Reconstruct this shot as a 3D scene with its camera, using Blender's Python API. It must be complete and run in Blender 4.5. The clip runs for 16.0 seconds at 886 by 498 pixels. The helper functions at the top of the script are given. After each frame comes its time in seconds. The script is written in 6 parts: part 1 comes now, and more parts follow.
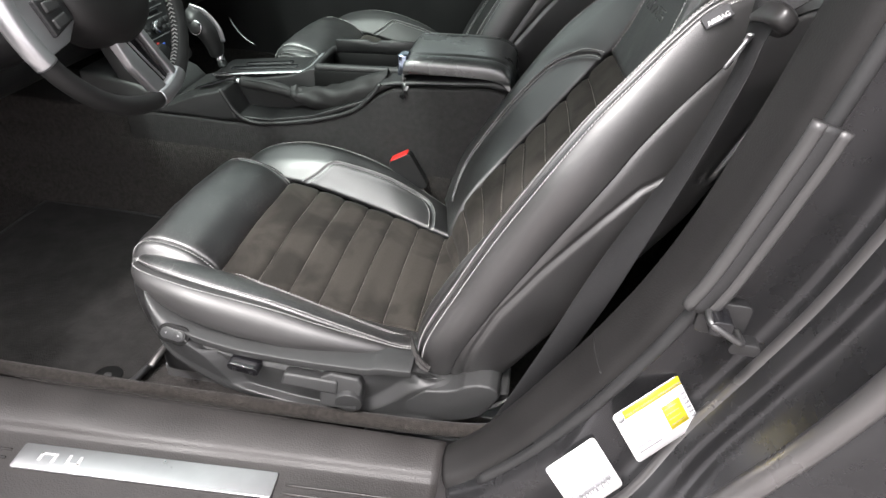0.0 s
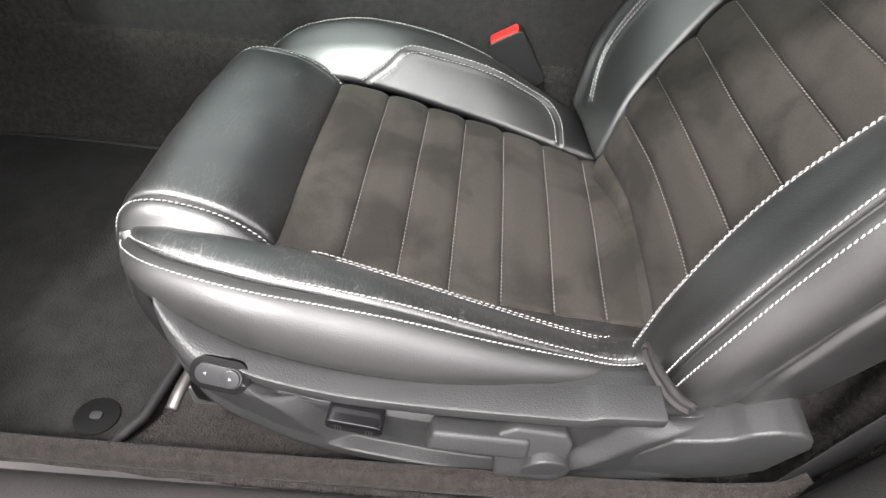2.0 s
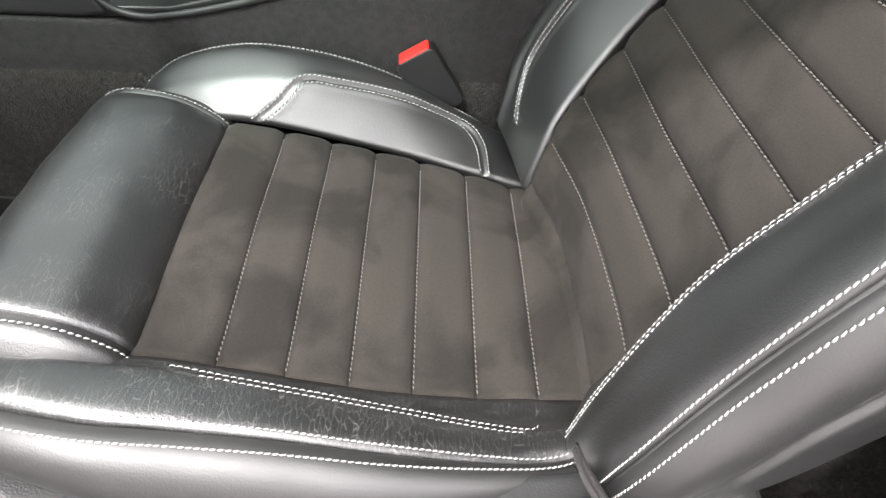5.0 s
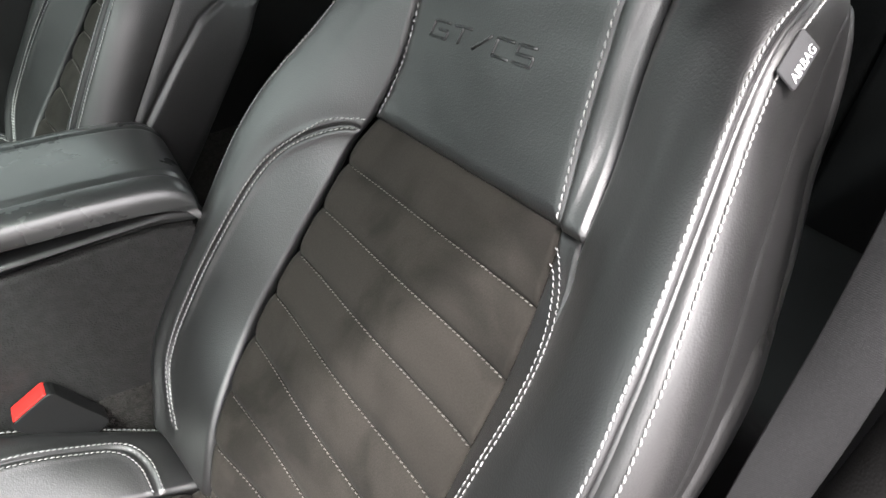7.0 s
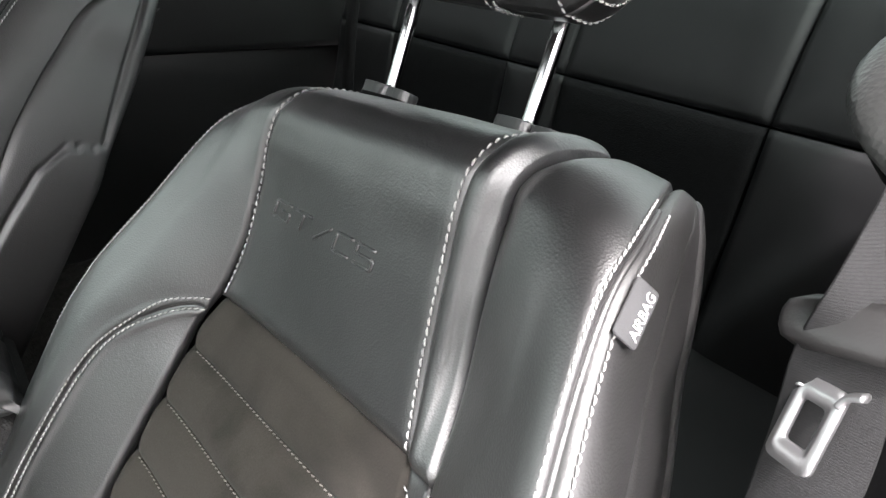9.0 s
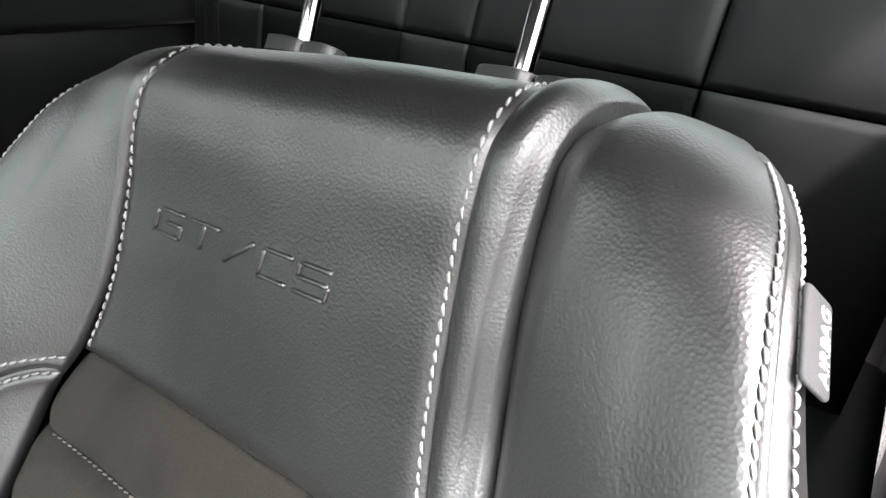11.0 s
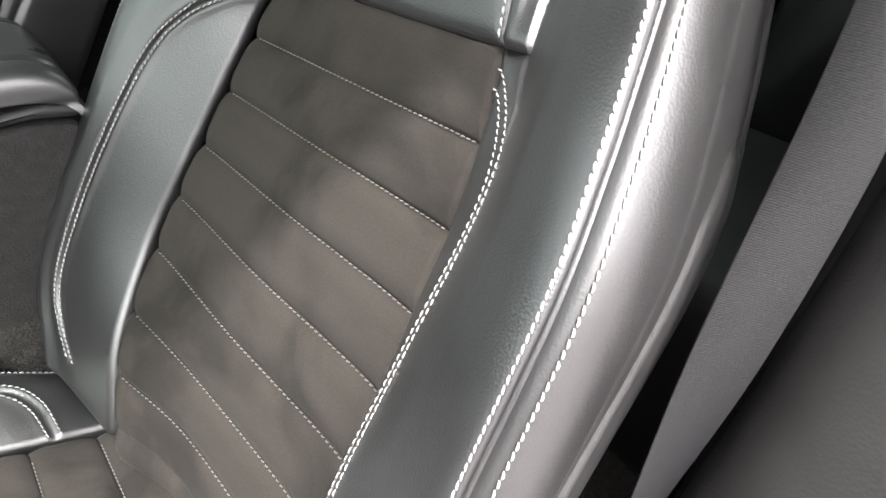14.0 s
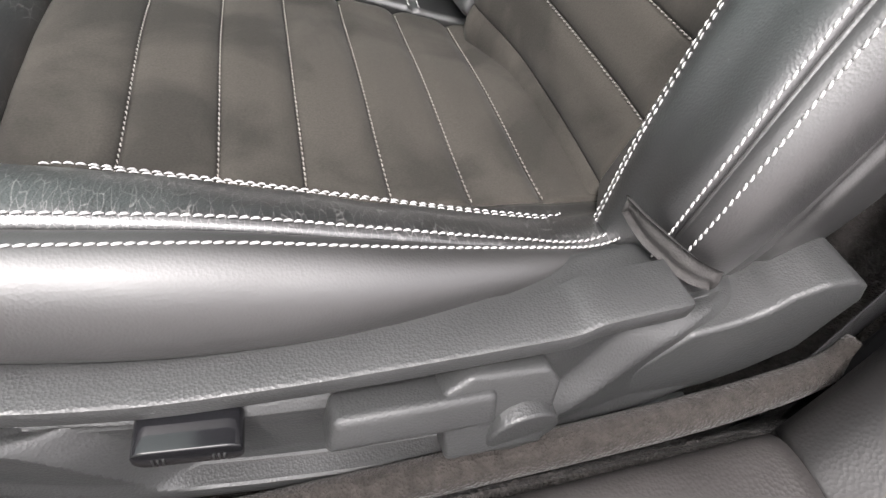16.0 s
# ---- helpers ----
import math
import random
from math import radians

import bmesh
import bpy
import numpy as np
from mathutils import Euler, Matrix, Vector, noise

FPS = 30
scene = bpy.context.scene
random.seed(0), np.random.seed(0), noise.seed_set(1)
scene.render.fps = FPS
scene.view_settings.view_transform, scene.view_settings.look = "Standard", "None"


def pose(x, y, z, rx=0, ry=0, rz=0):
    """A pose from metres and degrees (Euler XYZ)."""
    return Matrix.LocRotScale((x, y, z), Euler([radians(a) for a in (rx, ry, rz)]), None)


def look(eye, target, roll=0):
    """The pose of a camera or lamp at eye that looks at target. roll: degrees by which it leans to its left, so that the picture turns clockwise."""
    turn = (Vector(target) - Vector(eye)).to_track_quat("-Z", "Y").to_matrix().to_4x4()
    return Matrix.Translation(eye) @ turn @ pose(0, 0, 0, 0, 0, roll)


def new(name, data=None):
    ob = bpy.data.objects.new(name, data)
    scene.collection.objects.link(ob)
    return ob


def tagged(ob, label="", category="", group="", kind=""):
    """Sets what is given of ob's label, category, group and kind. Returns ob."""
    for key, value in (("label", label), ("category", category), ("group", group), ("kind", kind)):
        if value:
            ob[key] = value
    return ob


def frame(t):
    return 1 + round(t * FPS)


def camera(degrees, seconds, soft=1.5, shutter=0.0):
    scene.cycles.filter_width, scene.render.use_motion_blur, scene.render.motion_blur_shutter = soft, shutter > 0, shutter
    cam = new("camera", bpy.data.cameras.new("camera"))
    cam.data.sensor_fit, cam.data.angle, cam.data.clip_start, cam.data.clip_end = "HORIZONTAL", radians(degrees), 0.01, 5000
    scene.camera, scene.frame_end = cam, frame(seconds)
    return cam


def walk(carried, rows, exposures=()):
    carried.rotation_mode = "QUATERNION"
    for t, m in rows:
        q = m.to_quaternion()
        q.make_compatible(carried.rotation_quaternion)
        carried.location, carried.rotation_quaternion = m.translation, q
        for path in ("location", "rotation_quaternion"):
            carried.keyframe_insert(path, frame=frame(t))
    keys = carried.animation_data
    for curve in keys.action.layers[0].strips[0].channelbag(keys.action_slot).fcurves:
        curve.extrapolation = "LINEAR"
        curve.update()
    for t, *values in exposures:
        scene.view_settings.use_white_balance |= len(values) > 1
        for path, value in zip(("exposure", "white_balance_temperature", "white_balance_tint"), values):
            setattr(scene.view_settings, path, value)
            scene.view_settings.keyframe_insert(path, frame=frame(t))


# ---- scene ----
cam = camera(71.6, 16.0)
PATH = [
    (0, (0.054, -0.948, 0.946), (-0.152, 0.672, -0.21), 3.9),
    (0.5, (-0.054, -0.839, 0.917), (-0.18, 0.745, -0.299), 4.1),
    (1, (-0.141, -0.756, 0.887), (-0.213, 0.763, -0.412), 4.3),
    (1.5, (-0.238, -0.661, 0.801), (-0.28, 0.788, -0.577), 4.7),
    (2, (-0.25, -0.601, 0.709), (-0.296, 0.837, -0.68), 4.3),
    (2.5, (-0.281, -0.556, 0.658), (-0.329, 0.874, -0.74), 4.0),
    (3, (-0.314, -0.514, 0.657), (-0.353, 0.902, -0.755), 4.7),
    (3.2, (-0.314, -0.498, 0.663), (-0.357, 0.913, -0.754), 4.4),
    (5.3, (-0.176, -0.459, 0.721), (-0.059, 0.928, -0.715), 2.2),
    (5.5, (-0.17, -0.453, 0.731), (0.084, 0.926, -0.695), 2.6),
    (6, (-0.157, -0.438, 0.768), (0.379, 0.922, -0.597), 3.4),
    (6.5, (-0.1509, -0.4131, 0.8112), (0.5018, 0.7180, -0.2773), 3.77),
    (7, (-0.0904, -0.3729, 0.8738), (0.6958, 0.7852, -0.0908), 3.04),
    (7.2, (-0.077, -0.365, 0.913), (0.921, 0.988, -0.17), 3.7),
    (7.5, (-0.0650, -0.3656, 0.9384), (0.8568, 0.8047, 0.1195), 4.21),
    (8, (-0.0222, -0.3819, 0.9682), (0.9273, 0.7956, 0.1924), 4.36),
    (8.5, (0.0122, -0.3893, 0.9582), (0.9658, 0.7888, 0.1882), 4.27),
    (9, (0.0163, -0.3240, 0.9297), (1.0203, 0.8116, 0.1600), 4.09),
    (9.2, (0.0126, -0.2718, 0.9128), (1.0662, 0.8112, 0.1337), 4.06),
    (11.3, (0.0606, -0.1994, 0.8776), (1.2953, 0.6787, 0.1066), 4.73),
    (11.5, (0.0595, -0.2134, 0.8786), (1.2740, 0.6915, 0.1066), 4.84),
    (12, (0.0731, -0.2416, 0.8846), (1.2230, 0.7156, 0.0774), 4.58),
    (12.5, (0.0529, -0.2848, 0.8640), (1.1277, 0.7346, 0.0299), 4.20),
    (13, (-0.0035, -0.3219, 0.8300), (0.9874, 0.7334, -0.0613), 3.89),
    (13.5, (-0.0543, -0.3639, 0.8091), (0.8973, 0.6637, -0.1544), 4.34),
    (14, (-0.0882, -0.3772, 0.7543), (0.8354, 0.6500, -0.2367), 4.43),
    (14.5, (-0.1287, -0.4033, 0.7032), (0.7204, 0.6345, -0.3418), 3.98),
    (15, (-0.18, -0.457, 0.617), (0.647, 0.882, -0.617), 3.7),
    (15.5, (-0.208, -0.48, 0.547), (0.384, 0.896, -0.778), 3.7),
    (16, (-0.256, -0.484, 0.509), (0.157, 0.848, -0.925), 5.6),
]
walk(cam, [(t, look(eye, target, roll)) for t, eye, target, roll in PATH],
     [(0, 1.25), (0.5, 1.5), (1, 1.6), (3, 1.55), (5.5, 1.65), (6.5, 1.65), (8, 1.95), (9, 2.2), (11.5, 2.4), (13, 2.3), (14.5, 1.85), (16, 1.6)])

# ---- world, light ----
world = bpy.data.worlds.new("world")
scene.world = world
world.use_nodes = True
wn = world.node_tree.nodes
sky = wn.new("ShaderNodeTexSky")
sky.sky_type, sky.sun_disc = "NISHITA", False
sky.sun_elevation, sky.sun_rotation = radians(57), radians(209)
sky.dust_density, sky.air_density, sky.ozone_density = 7.0, 1.0, 1.0
wn["Background"].inputs["Strength"].default_value = 0.26
pale = wn.new("ShaderNodeHueSaturation")
pale.inputs["Saturation"].default_value = 0.2
world.node_tree.links.new(sky.outputs[0], pale.inputs["Color"])
cloud = wn.new("ShaderNodeMix")
cloud.data_type = "RGBA"
cloud.inputs["Factor"].default_value = 0.45
cloud.inputs["B"].default_value = (5.6, 5.1, 5.3, 1)
world.node_tree.links.new(pale.outputs[0], cloud.inputs["A"])
world.node_tree.links.new(cloud.outputs["Result"], wn["Background"].inputs["Color"])
sun_data = bpy.data.lights.new("sun", "SUN")
sun_data.energy, sun_data.angle, sun_data.color = 1.9, radians(4), (1.0, 0.93, 0.94)
sun = new("sun", sun_data)
sun.matrix_world = look((-1.3, -2.35, 4.6), (0, 0, 0.4))


# ---- materials ----
def mat(name, color, rough=0.5, metal=0.0, grain=None, relief=0.0, vary=0.0, vary_scale=12.0, color2=None, spec=0.5, sheen=0.0, extra=None, streak=None, coarse=0.35, coat=0.0):
    """grain: scale of the fine relief, relief: its height in metres; vary: patchiness towards color2."""
    m = bpy.data.materials.new(name)
    m.use_nodes = True
    nt = m.node_tree
    b = nt.nodes["Principled BSDF"]
    b.inputs["Base Color"].default_value = (*color, 1)
    b.inputs["Roughness"].default_value = rough
    b.inputs["Metallic"].default_value = metal
    b.inputs["Specular IOR Level"].default_value = spec
    if sheen:
        b.inputs["Sheen Weight"].default_value = sheen
        b.inputs["Sheen Roughness"].default_value = 0.5
    co = nt.nodes.new("ShaderNodeTexCoord").outputs["Object"]

    def node(kind, **inputs):
        n = nt.nodes.new(kind)
        for k, v in inputs.items():
            n.inputs[k.replace("_", " ")].default_value = v
        return n

    if vary:
        n = node("ShaderNodeTexNoise", Scale=vary_scale, Detail=6.0, Roughness=0.6)
        nt.links.new(co, n.inputs["Vector"])
        r = node("ShaderNodeMapRange", From_Min=0.35, From_Max=0.65)
        nt.links.new(n.outputs["Fac"], r.inputs["Value"])
        mix = nt.nodes.new("ShaderNodeMix")
        mix.data_type = "RGBA"
        mix.inputs["A"].default_value = (*color, 1)
        mix.inputs["B"].default_value = (*(color2 or [c * (1 + vary) for c in color]), 1)
        nt.links.new(r.outputs[0], mix.inputs["Factor"])
        nt.links.new(mix.outputs["Result"], b.inputs["Base Color"])
        r2 = node("ShaderNodeMapRange", From_Min=0.3, From_Max=0.7, To_Min=max(0.05, rough - 0.07), To_Max=min(1, rough + 0.07))
        nt.links.new(n.outputs["Fac"], r2.inputs["Value"])
        nt.links.new(r2.outputs[0], b.inputs["Roughness"])
    if grain:
        v = nt.nodes.new("ShaderNodeTexVoronoi")
        v.feature = "F1"
        v.inputs["Scale"].default_value = grain
        n2 = node("ShaderNodeTexNoise", Scale=grain * 0.23, Detail=3.0)
        vec = co
        if streak:
            mp = nt.nodes.new("ShaderNodeMapping")
            mp.inputs["Scale"].default_value = streak
            nt.links.new(co, mp.inputs["Vector"])
            vec = mp.outputs[0]
        nt.links.new(vec, v.inputs["Vector"])
        nt.links.new(vec, n2.inputs["Vector"])
        add = nt.nodes.new("ShaderNodeMath")
        add.operation = "ADD"
        nt.links.new(v.outputs["Distance"], add.inputs[0])
        less = nt.nodes.new("ShaderNodeMath")
        less.operation = "MULTIPLY"
        less.inputs[1].default_value = coarse
        nt.links.new(n2.outputs["Fac"], less.inputs[0])
        nt.links.new(less.outputs[0], add.inputs[1])
        bump = nt.nodes.new("ShaderNodeBump")
        bump.inputs["Strength"].default_value = 0.6
        bump.inputs["Distance"].default_value = relief
        nt.links.new(add.outputs[0], bump.inputs["Height"])
        nt.links.new(bump.outputs[0], b.inputs["Normal"])
    if coat:
        b.inputs["Coat Weight"].default_value, b.inputs["Coat Roughness"].default_value = coat, 0.38
        b.inputs["IOR"].default_value = 1.6
        if grain:
            nt.links.new(bump.outputs[0], b.inputs["Coat Normal"])
    if extra:
        extra(nt, b, co)
    return m


def creases(pale_line, lo, hi):
    """Fine pale cracks and folds of worn leather over the base colour."""
    def build(nt, b, co):
        mp = nt.nodes.new("ShaderNodeMapping")
        mp.inputs["Rotation"].default_value = (0, 0, 0.62)
        mp.inputs["Scale"].default_value = (1.7, 0.3, 0.7)
        nt.links.new(co, mp.inputs["Vector"])
        warp = nt.nodes.new("ShaderNodeTexNoise")
        warp.inputs["Scale"].default_value = 18
        nt.links.new(mp.outputs[0], warp.inputs["Vector"])
        shift = nt.nodes.new("ShaderNodeMix")
        shift.data_type = "VECTOR"
        shift.inputs["Factor"].default_value = 0.02
        nt.links.new(mp.outputs[0], shift.inputs["A"])
        nt.links.new(warp.outputs["Color"], shift.inputs["B"])
        v = nt.nodes.new("ShaderNodeTexVoronoi")
        v.feature = "DISTANCE_TO_EDGE"
        v.inputs["Scale"].default_value = 170
        nt.links.new(shift.outputs["Result"], v.inputs["Vector"])
        line = nt.nodes.new("ShaderNodeMapRange")
        line.inputs["From Min"].default_value, line.inputs["From Max"].default_value = 0.0, 0.04
        line.inputs["To Min"].default_value, line.inputs["To Max"].default_value = 1.0, 0.0
        nt.links.new(v.outputs["Distance"], line.inputs["Value"])
        patch_noise = nt.nodes.new("ShaderNodeTexNoise")
        patch_noise.inputs["Scale"].default_value = 14
        nt.links.new(co, patch_noise.inputs["Vector"])
        where = nt.nodes.new("ShaderNodeMapRange")
        where.inputs["From Min"].default_value, where.inputs["From Max"].default_value = lo, hi
        nt.links.new(patch_noise.outputs["Fac"], where.inputs["Value"])
        both = nt.nodes.new("ShaderNodeMath")
        both.operation = "MULTIPLY"
        nt.links.new(line.outputs[0], both.inputs[0])
        nt.links.new(where.outputs[0], both.inputs[1])
        mix = nt.nodes.new("ShaderNodeMix")
        mix.data_type = "RGBA"
        mix.inputs["A"].default_value = (0.0058, 0.0057, 0.0059, 1)
        mix.inputs["B"].default_value = (pale_line, pale_line * 0.97, pale_line * 0.94, 1)
        nt.links.new(both.outputs[0], mix.inputs["Factor"])
        nt.links.new(mix.outputs["Result"], b.inputs["Base Color"])
    return build


def nap(nt, b, co):
    """Brushed nap of suede: soft patches of two tones plus fine fibre."""
    n1 = nt.nodes.new("ShaderNodeTexNoise")
    n1.inputs["Scale"].default_value, n1.inputs["Detail"].default_value, n1.inputs["Distortion"].default_value = 7, 4, 0.6
    n2 = nt.nodes.new("ShaderNodeTexNoise")
    n2.inputs["Scale"].default_value, n2.inputs["Detail"].default_value = 700, 2
    nt.links.new(co, n1.inputs["Vector"])
    nt.links.new(co, n2.inputs["Vector"])
    r = nt.nodes.new("ShaderNodeMapRange")
    r.inputs["From Min"].default_value, r.inputs["From Max"].default_value = 0.40, 0.52
    nt.links.new(n1.outputs["Fac"], r.inputs["Value"])
    mix = nt.nodes.new("ShaderNodeMix")
    mix.data_type = "RGBA"
    mix.inputs["A"].default_value = (0.0300, 0.0273, 0.0238, 1)
    mix.inputs["B"].default_value = (0.0510, 0.0462, 0.0400, 1)
    nt.links.new(r.outputs[0], mix.inputs["Factor"])
    fine = nt.nodes.new("ShaderNodeMix")
    fine.data_type, fine.blend_type = "RGBA", "MULTIPLY"
    fine.inputs["Factor"].default_value = 0.5
    nt.links.new(mix.outputs["Result"], fine.inputs["A"])
    nt.links.new(n2.outputs["Fac"], fine.inputs["B"])
    nt.links.new(fine.outputs["Result"], b.inputs["Base Color"])
    bump = nt.nodes.new("ShaderNodeBump")
    bump.inputs["Strength"].default_value, bump.inputs["Distance"].default_value = 0.4, 0.0004
    nt.links.new(n2.outputs["Fac"], bump.inputs["Height"])
    nt.links.new(bump.outputs[0], b.inputs["Normal"])


def weave(nt, b, co):
    """Fine cross ribs of belt webbing, with a slow drift of tone."""
    w = nt.nodes.new("ShaderNodeTexWave")
    w.bands_direction = "Z"
    w.inputs["Scale"].default_value, w.inputs["Distortion"].default_value, w.inputs["Detail"].default_value, w.inputs["Detail Scale"].default_value = 250, 2.5, 2, 60
    n = nt.nodes.new("ShaderNodeTexNoise")
    n.inputs["Scale"].default_value, n.inputs["Detail"].default_value = 620, 2
    nt.links.new(co, w.inputs["Vector"])
    nt.links.new(co, n.inputs["Vector"])
    add = nt.nodes.new("ShaderNodeMath")
    add.operation = "MULTIPLY"
    nt.links.new(w.outputs["Fac"], add.inputs[0])
    nt.links.new(n.outputs["Fac"], add.inputs[1])
    mix = nt.nodes.new("ShaderNodeMix")
    mix.data_type = "RGBA"
    mix.inputs["A"].default_value, mix.inputs["B"].default_value = (0.0075, 0.0075, 0.0080, 1), (0.027, 0.027, 0.028, 1)
    nt.links.new(add.outputs[0], mix.inputs["Factor"])
    nt.links.new(mix.outputs["Result"], b.inputs["Base Color"])
    bump = nt.nodes.new("ShaderNodeBump")
    bump.inputs["Strength"].default_value, bump.inputs["Distance"].default_value = 0.6, 0.0004
    nt.links.new(add.outputs[0], bump.inputs["Height"])
    nt.links.new(bump.outputs[0], b.inputs["Normal"])


LEATHER = mat("black_leather", (0.0058, 0.0057, 0.0059), 0.46, grain=640, relief=0.00024, vary=0.4, vary_scale=9, coat=0.8, spec=1.0, coarse=0.45)
SIDE_VINYL = mat("side_vinyl", (0.0105, 0.0098, 0.0098), 0.56, grain=640, relief=0.00014, vary=0.35, vary_scale=9, coat=0.22, spec=0.8, coarse=0.45)
BACK_VINYL = mat("back_side_leather", (0.0085, 0.0080, 0.0080), 0.50, grain=640, relief=0.00018, vary=0.35, vary_scale=9, coat=0.55, spec=0.9, coarse=0.45)
# Uncoated leather copy: the shade on the passenger seat is put into it.
SHADED = mat("shaded_leather", (0.0085, 0.0086, 0.0088), 0.5, grain=640, relief=0.00024, vary=0.4, vary_scale=9, spec=0.8)
WORN = mat("worn_leather", (0.0058, 0.0057, 0.0059), 0.42, grain=640, relief=0.00022, vary=0.4, coat=0.8, spec=1.0, coarse=0.45, extra=creases(0.11, 0.42, 0.62))
CRACKED = mat("cracked_leather", (0.0058, 0.0057, 0.0059), 0.42, grain=700, relief=0.0002, vary=0.4, coat=0.8, spec=1.0, extra=creases(0.12, 0.31, 0.50))
SUEDE = mat("brown_suede", (0.08, 0.07, 0.06), 0.95, sheen=0.03, spec=0.15, extra=nap)
THREAD = mat("pale_thread", (0.40, 0.395, 0.39), 0.75, vary=-0.25, vary_scale=60)
DULL = mat("dull_thread", (0.20, 0.185, 0.17), 0.8, vary=-0.3, vary_scale=60)
PLASTIC = mat("grained_plastic", (0.0235, 0.0240, 0.0240), 0.46, grain=620, relief=0.00035, vary=0.2)
SMOOTH = mat("black_plastic", (0.0105, 0.0105, 0.0108), 0.42, grain=900, relief=0.00008, vary=0.3)
GLOSS = mat("gloss_black", (0.008, 0.008, 0.009), 0.12, vary=0.3)
CHROME = mat("chrome", (0.55, 0.56, 0.57), 0.06, 1.0, vary=-0.08, vary_scale=40)
SILVER = mat("satin_silver", (0.50, 0.50, 0.51), 0.33, 0.88, vary=-0.1)
CARPET = mat("dark_carpet", (0.0205, 0.0190, 0.0180), 1.0, grain=330, relief=0.003, vary=0.8, vary_scale=120, spec=0.05, sheen=0.05)
MAT_RUG = mat("floor_mat_pile", (0.0150, 0.0145, 0.0141), 1.0, grain=420, relief=0.002, vary=0.6, vary_scale=25, spec=0.05, sheen=0.03)
RED = mat("red_plastic", (0.75, 0.035, 0.03), 0.4, vary=-0.2)
WEB = mat("belt_webbing", (0.02, 0.02, 0.02), 0.62, spec=0.3, extra=weave)
PAINT = mat("grey_body_paint", (0.045, 0.045, 0.047), 0.28, 0.75, vary=0.15, spec=0.6)
BLACK = mat("matt_black", (0.003, 0.003, 0.003), 0.6, vary=0.3, spec=0.15)
BOOT = mat("matt_leather", (0.0065, 0.0063, 0.0063), 0.62, grain=600, relief=0.0003, vary=0.3)
RUBBER = mat("rubber_seal", (0.014, 0.014, 0.0145), 0.6, grain=300, relief=0.0003, vary=0.3)
WHITE = mat("white_label", (0.8, 0.8, 0.8), 0.45, vary=-0.05)
YELLOW = mat("yellow_print", (0.8, 0.66, 0.02), 0.45, vary=-0.1)
INK = mat("grey_ink", (0.25, 0.25, 0.26), 0.6, vary=0.2)
SILLPAD = mat("sill_leatherette", (0.0235, 0.0215, 0.0208), 0.50, grain=420, relief=0.00045, vary=0.3, spec=0.45)
DARKPAD = mat("trim_leatherette", (0.0100, 0.0094, 0.0093), 0.52, grain=420, relief=0.00028, vary=0.3, spec=0.35)
SUEDE_SIDE = mat("console_grain", (0.0185, 0.0178, 0.0178), 0.75, grain=420, relief=0.0013, vary=0.5, vary_scale=90, coarse=1.0, spec=0.2)
LINING = mat("charcoal_headliner", (0.06, 0.06, 0.06), 0.95, grain=500, relief=0.0005, vary=0.1)
STEEL = mat("bare_steel", (0.45, 0.45, 0.46), 0.35, 0.9, vary=-0.2)
CONCRETE = mat("pale_concrete", (0.27, 0.255, 0.25), 0.6, grain=60, relief=0.001, vary=-0.25, vary_scale=1.5)


def tinted_glass(name, tint):
    m = bpy.data.materials.new(name)
    m.use_nodes = True
    nt = m.node_tree
    nt.nodes.remove(nt.nodes["Principled BSDF"])
    clear, gloss, mix = nt.nodes.new("ShaderNodeBsdfTransparent"), nt.nodes.new("ShaderNodeBsdfGlossy"), nt.nodes.new("ShaderNodeMixShader")
    clear.inputs["Color"].default_value = (*tint, 1)
    gloss.inputs["Roughness"].default_value = 0.02
    mix.inputs[0].default_value = 0.06
    nt.links.new(clear.outputs[0], mix.inputs[1])
    nt.links.new(gloss.outputs[0], mix.inputs[2])
    nt.links.new(mix.outputs[0], nt.nodes["Material Output"].inputs["Surface"])
    return m


GLASS = tinted_glass("tinted_glass", (0.62, 0.73, 0.68))
DARK_GLASS = tinted_glass("dark_tinted_glass", (0.33, 0.40, 0.37))


# ---- building helpers ----
def empty(name, label, category, group="", kind=""):
    return tagged(new(name), label, category, group, kind)


def part(name, mesh, material, parent=None, label="", kind=""):
    """mesh: a bmesh, or (verts, faces)."""
    me = bpy.data.meshes.new(name)
    if isinstance(mesh, tuple):
        me.from_pydata([tuple(map(float, v)) for v in mesh[0]], [], [tuple(map(int, q)) for q in mesh[1]])
    else:
        mesh.normal_update()
        mesh.to_mesh(me)
        mesh.free()
    for p in me.polygons:
        p.use_smooth = True
    me.materials.append(material)
    ob = new(name, me)
    if parent:
        ob.parent = parent
    return tagged(ob, label, kind=kind)


def sharp(ob, degrees=35):
    ob.data.set_sharp_from_angle(angle=radians(degrees))
    return ob


def crom(p, t):
    """Catmull-Rom along axis 0 of p at the parameters t (0 .. len-1)."""
    p, t = np.asarray(p, float), np.asarray(t, float)
    n = len(p)
    q = np.concatenate([[2 * p[0] - p[1]], p, [2 * p[-1] - p[-2]]])
    i = np.clip(np.floor(t).astype(int), 0, n - 2)
    f = (t - i).reshape(t.shape + (1,) * (p.ndim - 1))
    a, b, c, d = q[i], q[i + 1], q[i + 2], q[i + 3]
    return 0.5 * (2 * b + (c - a) * f + (2 * a - 5 * b + 4 * c - d) * f**2 + (3 * b - a - 3 * c + d) * f**3)


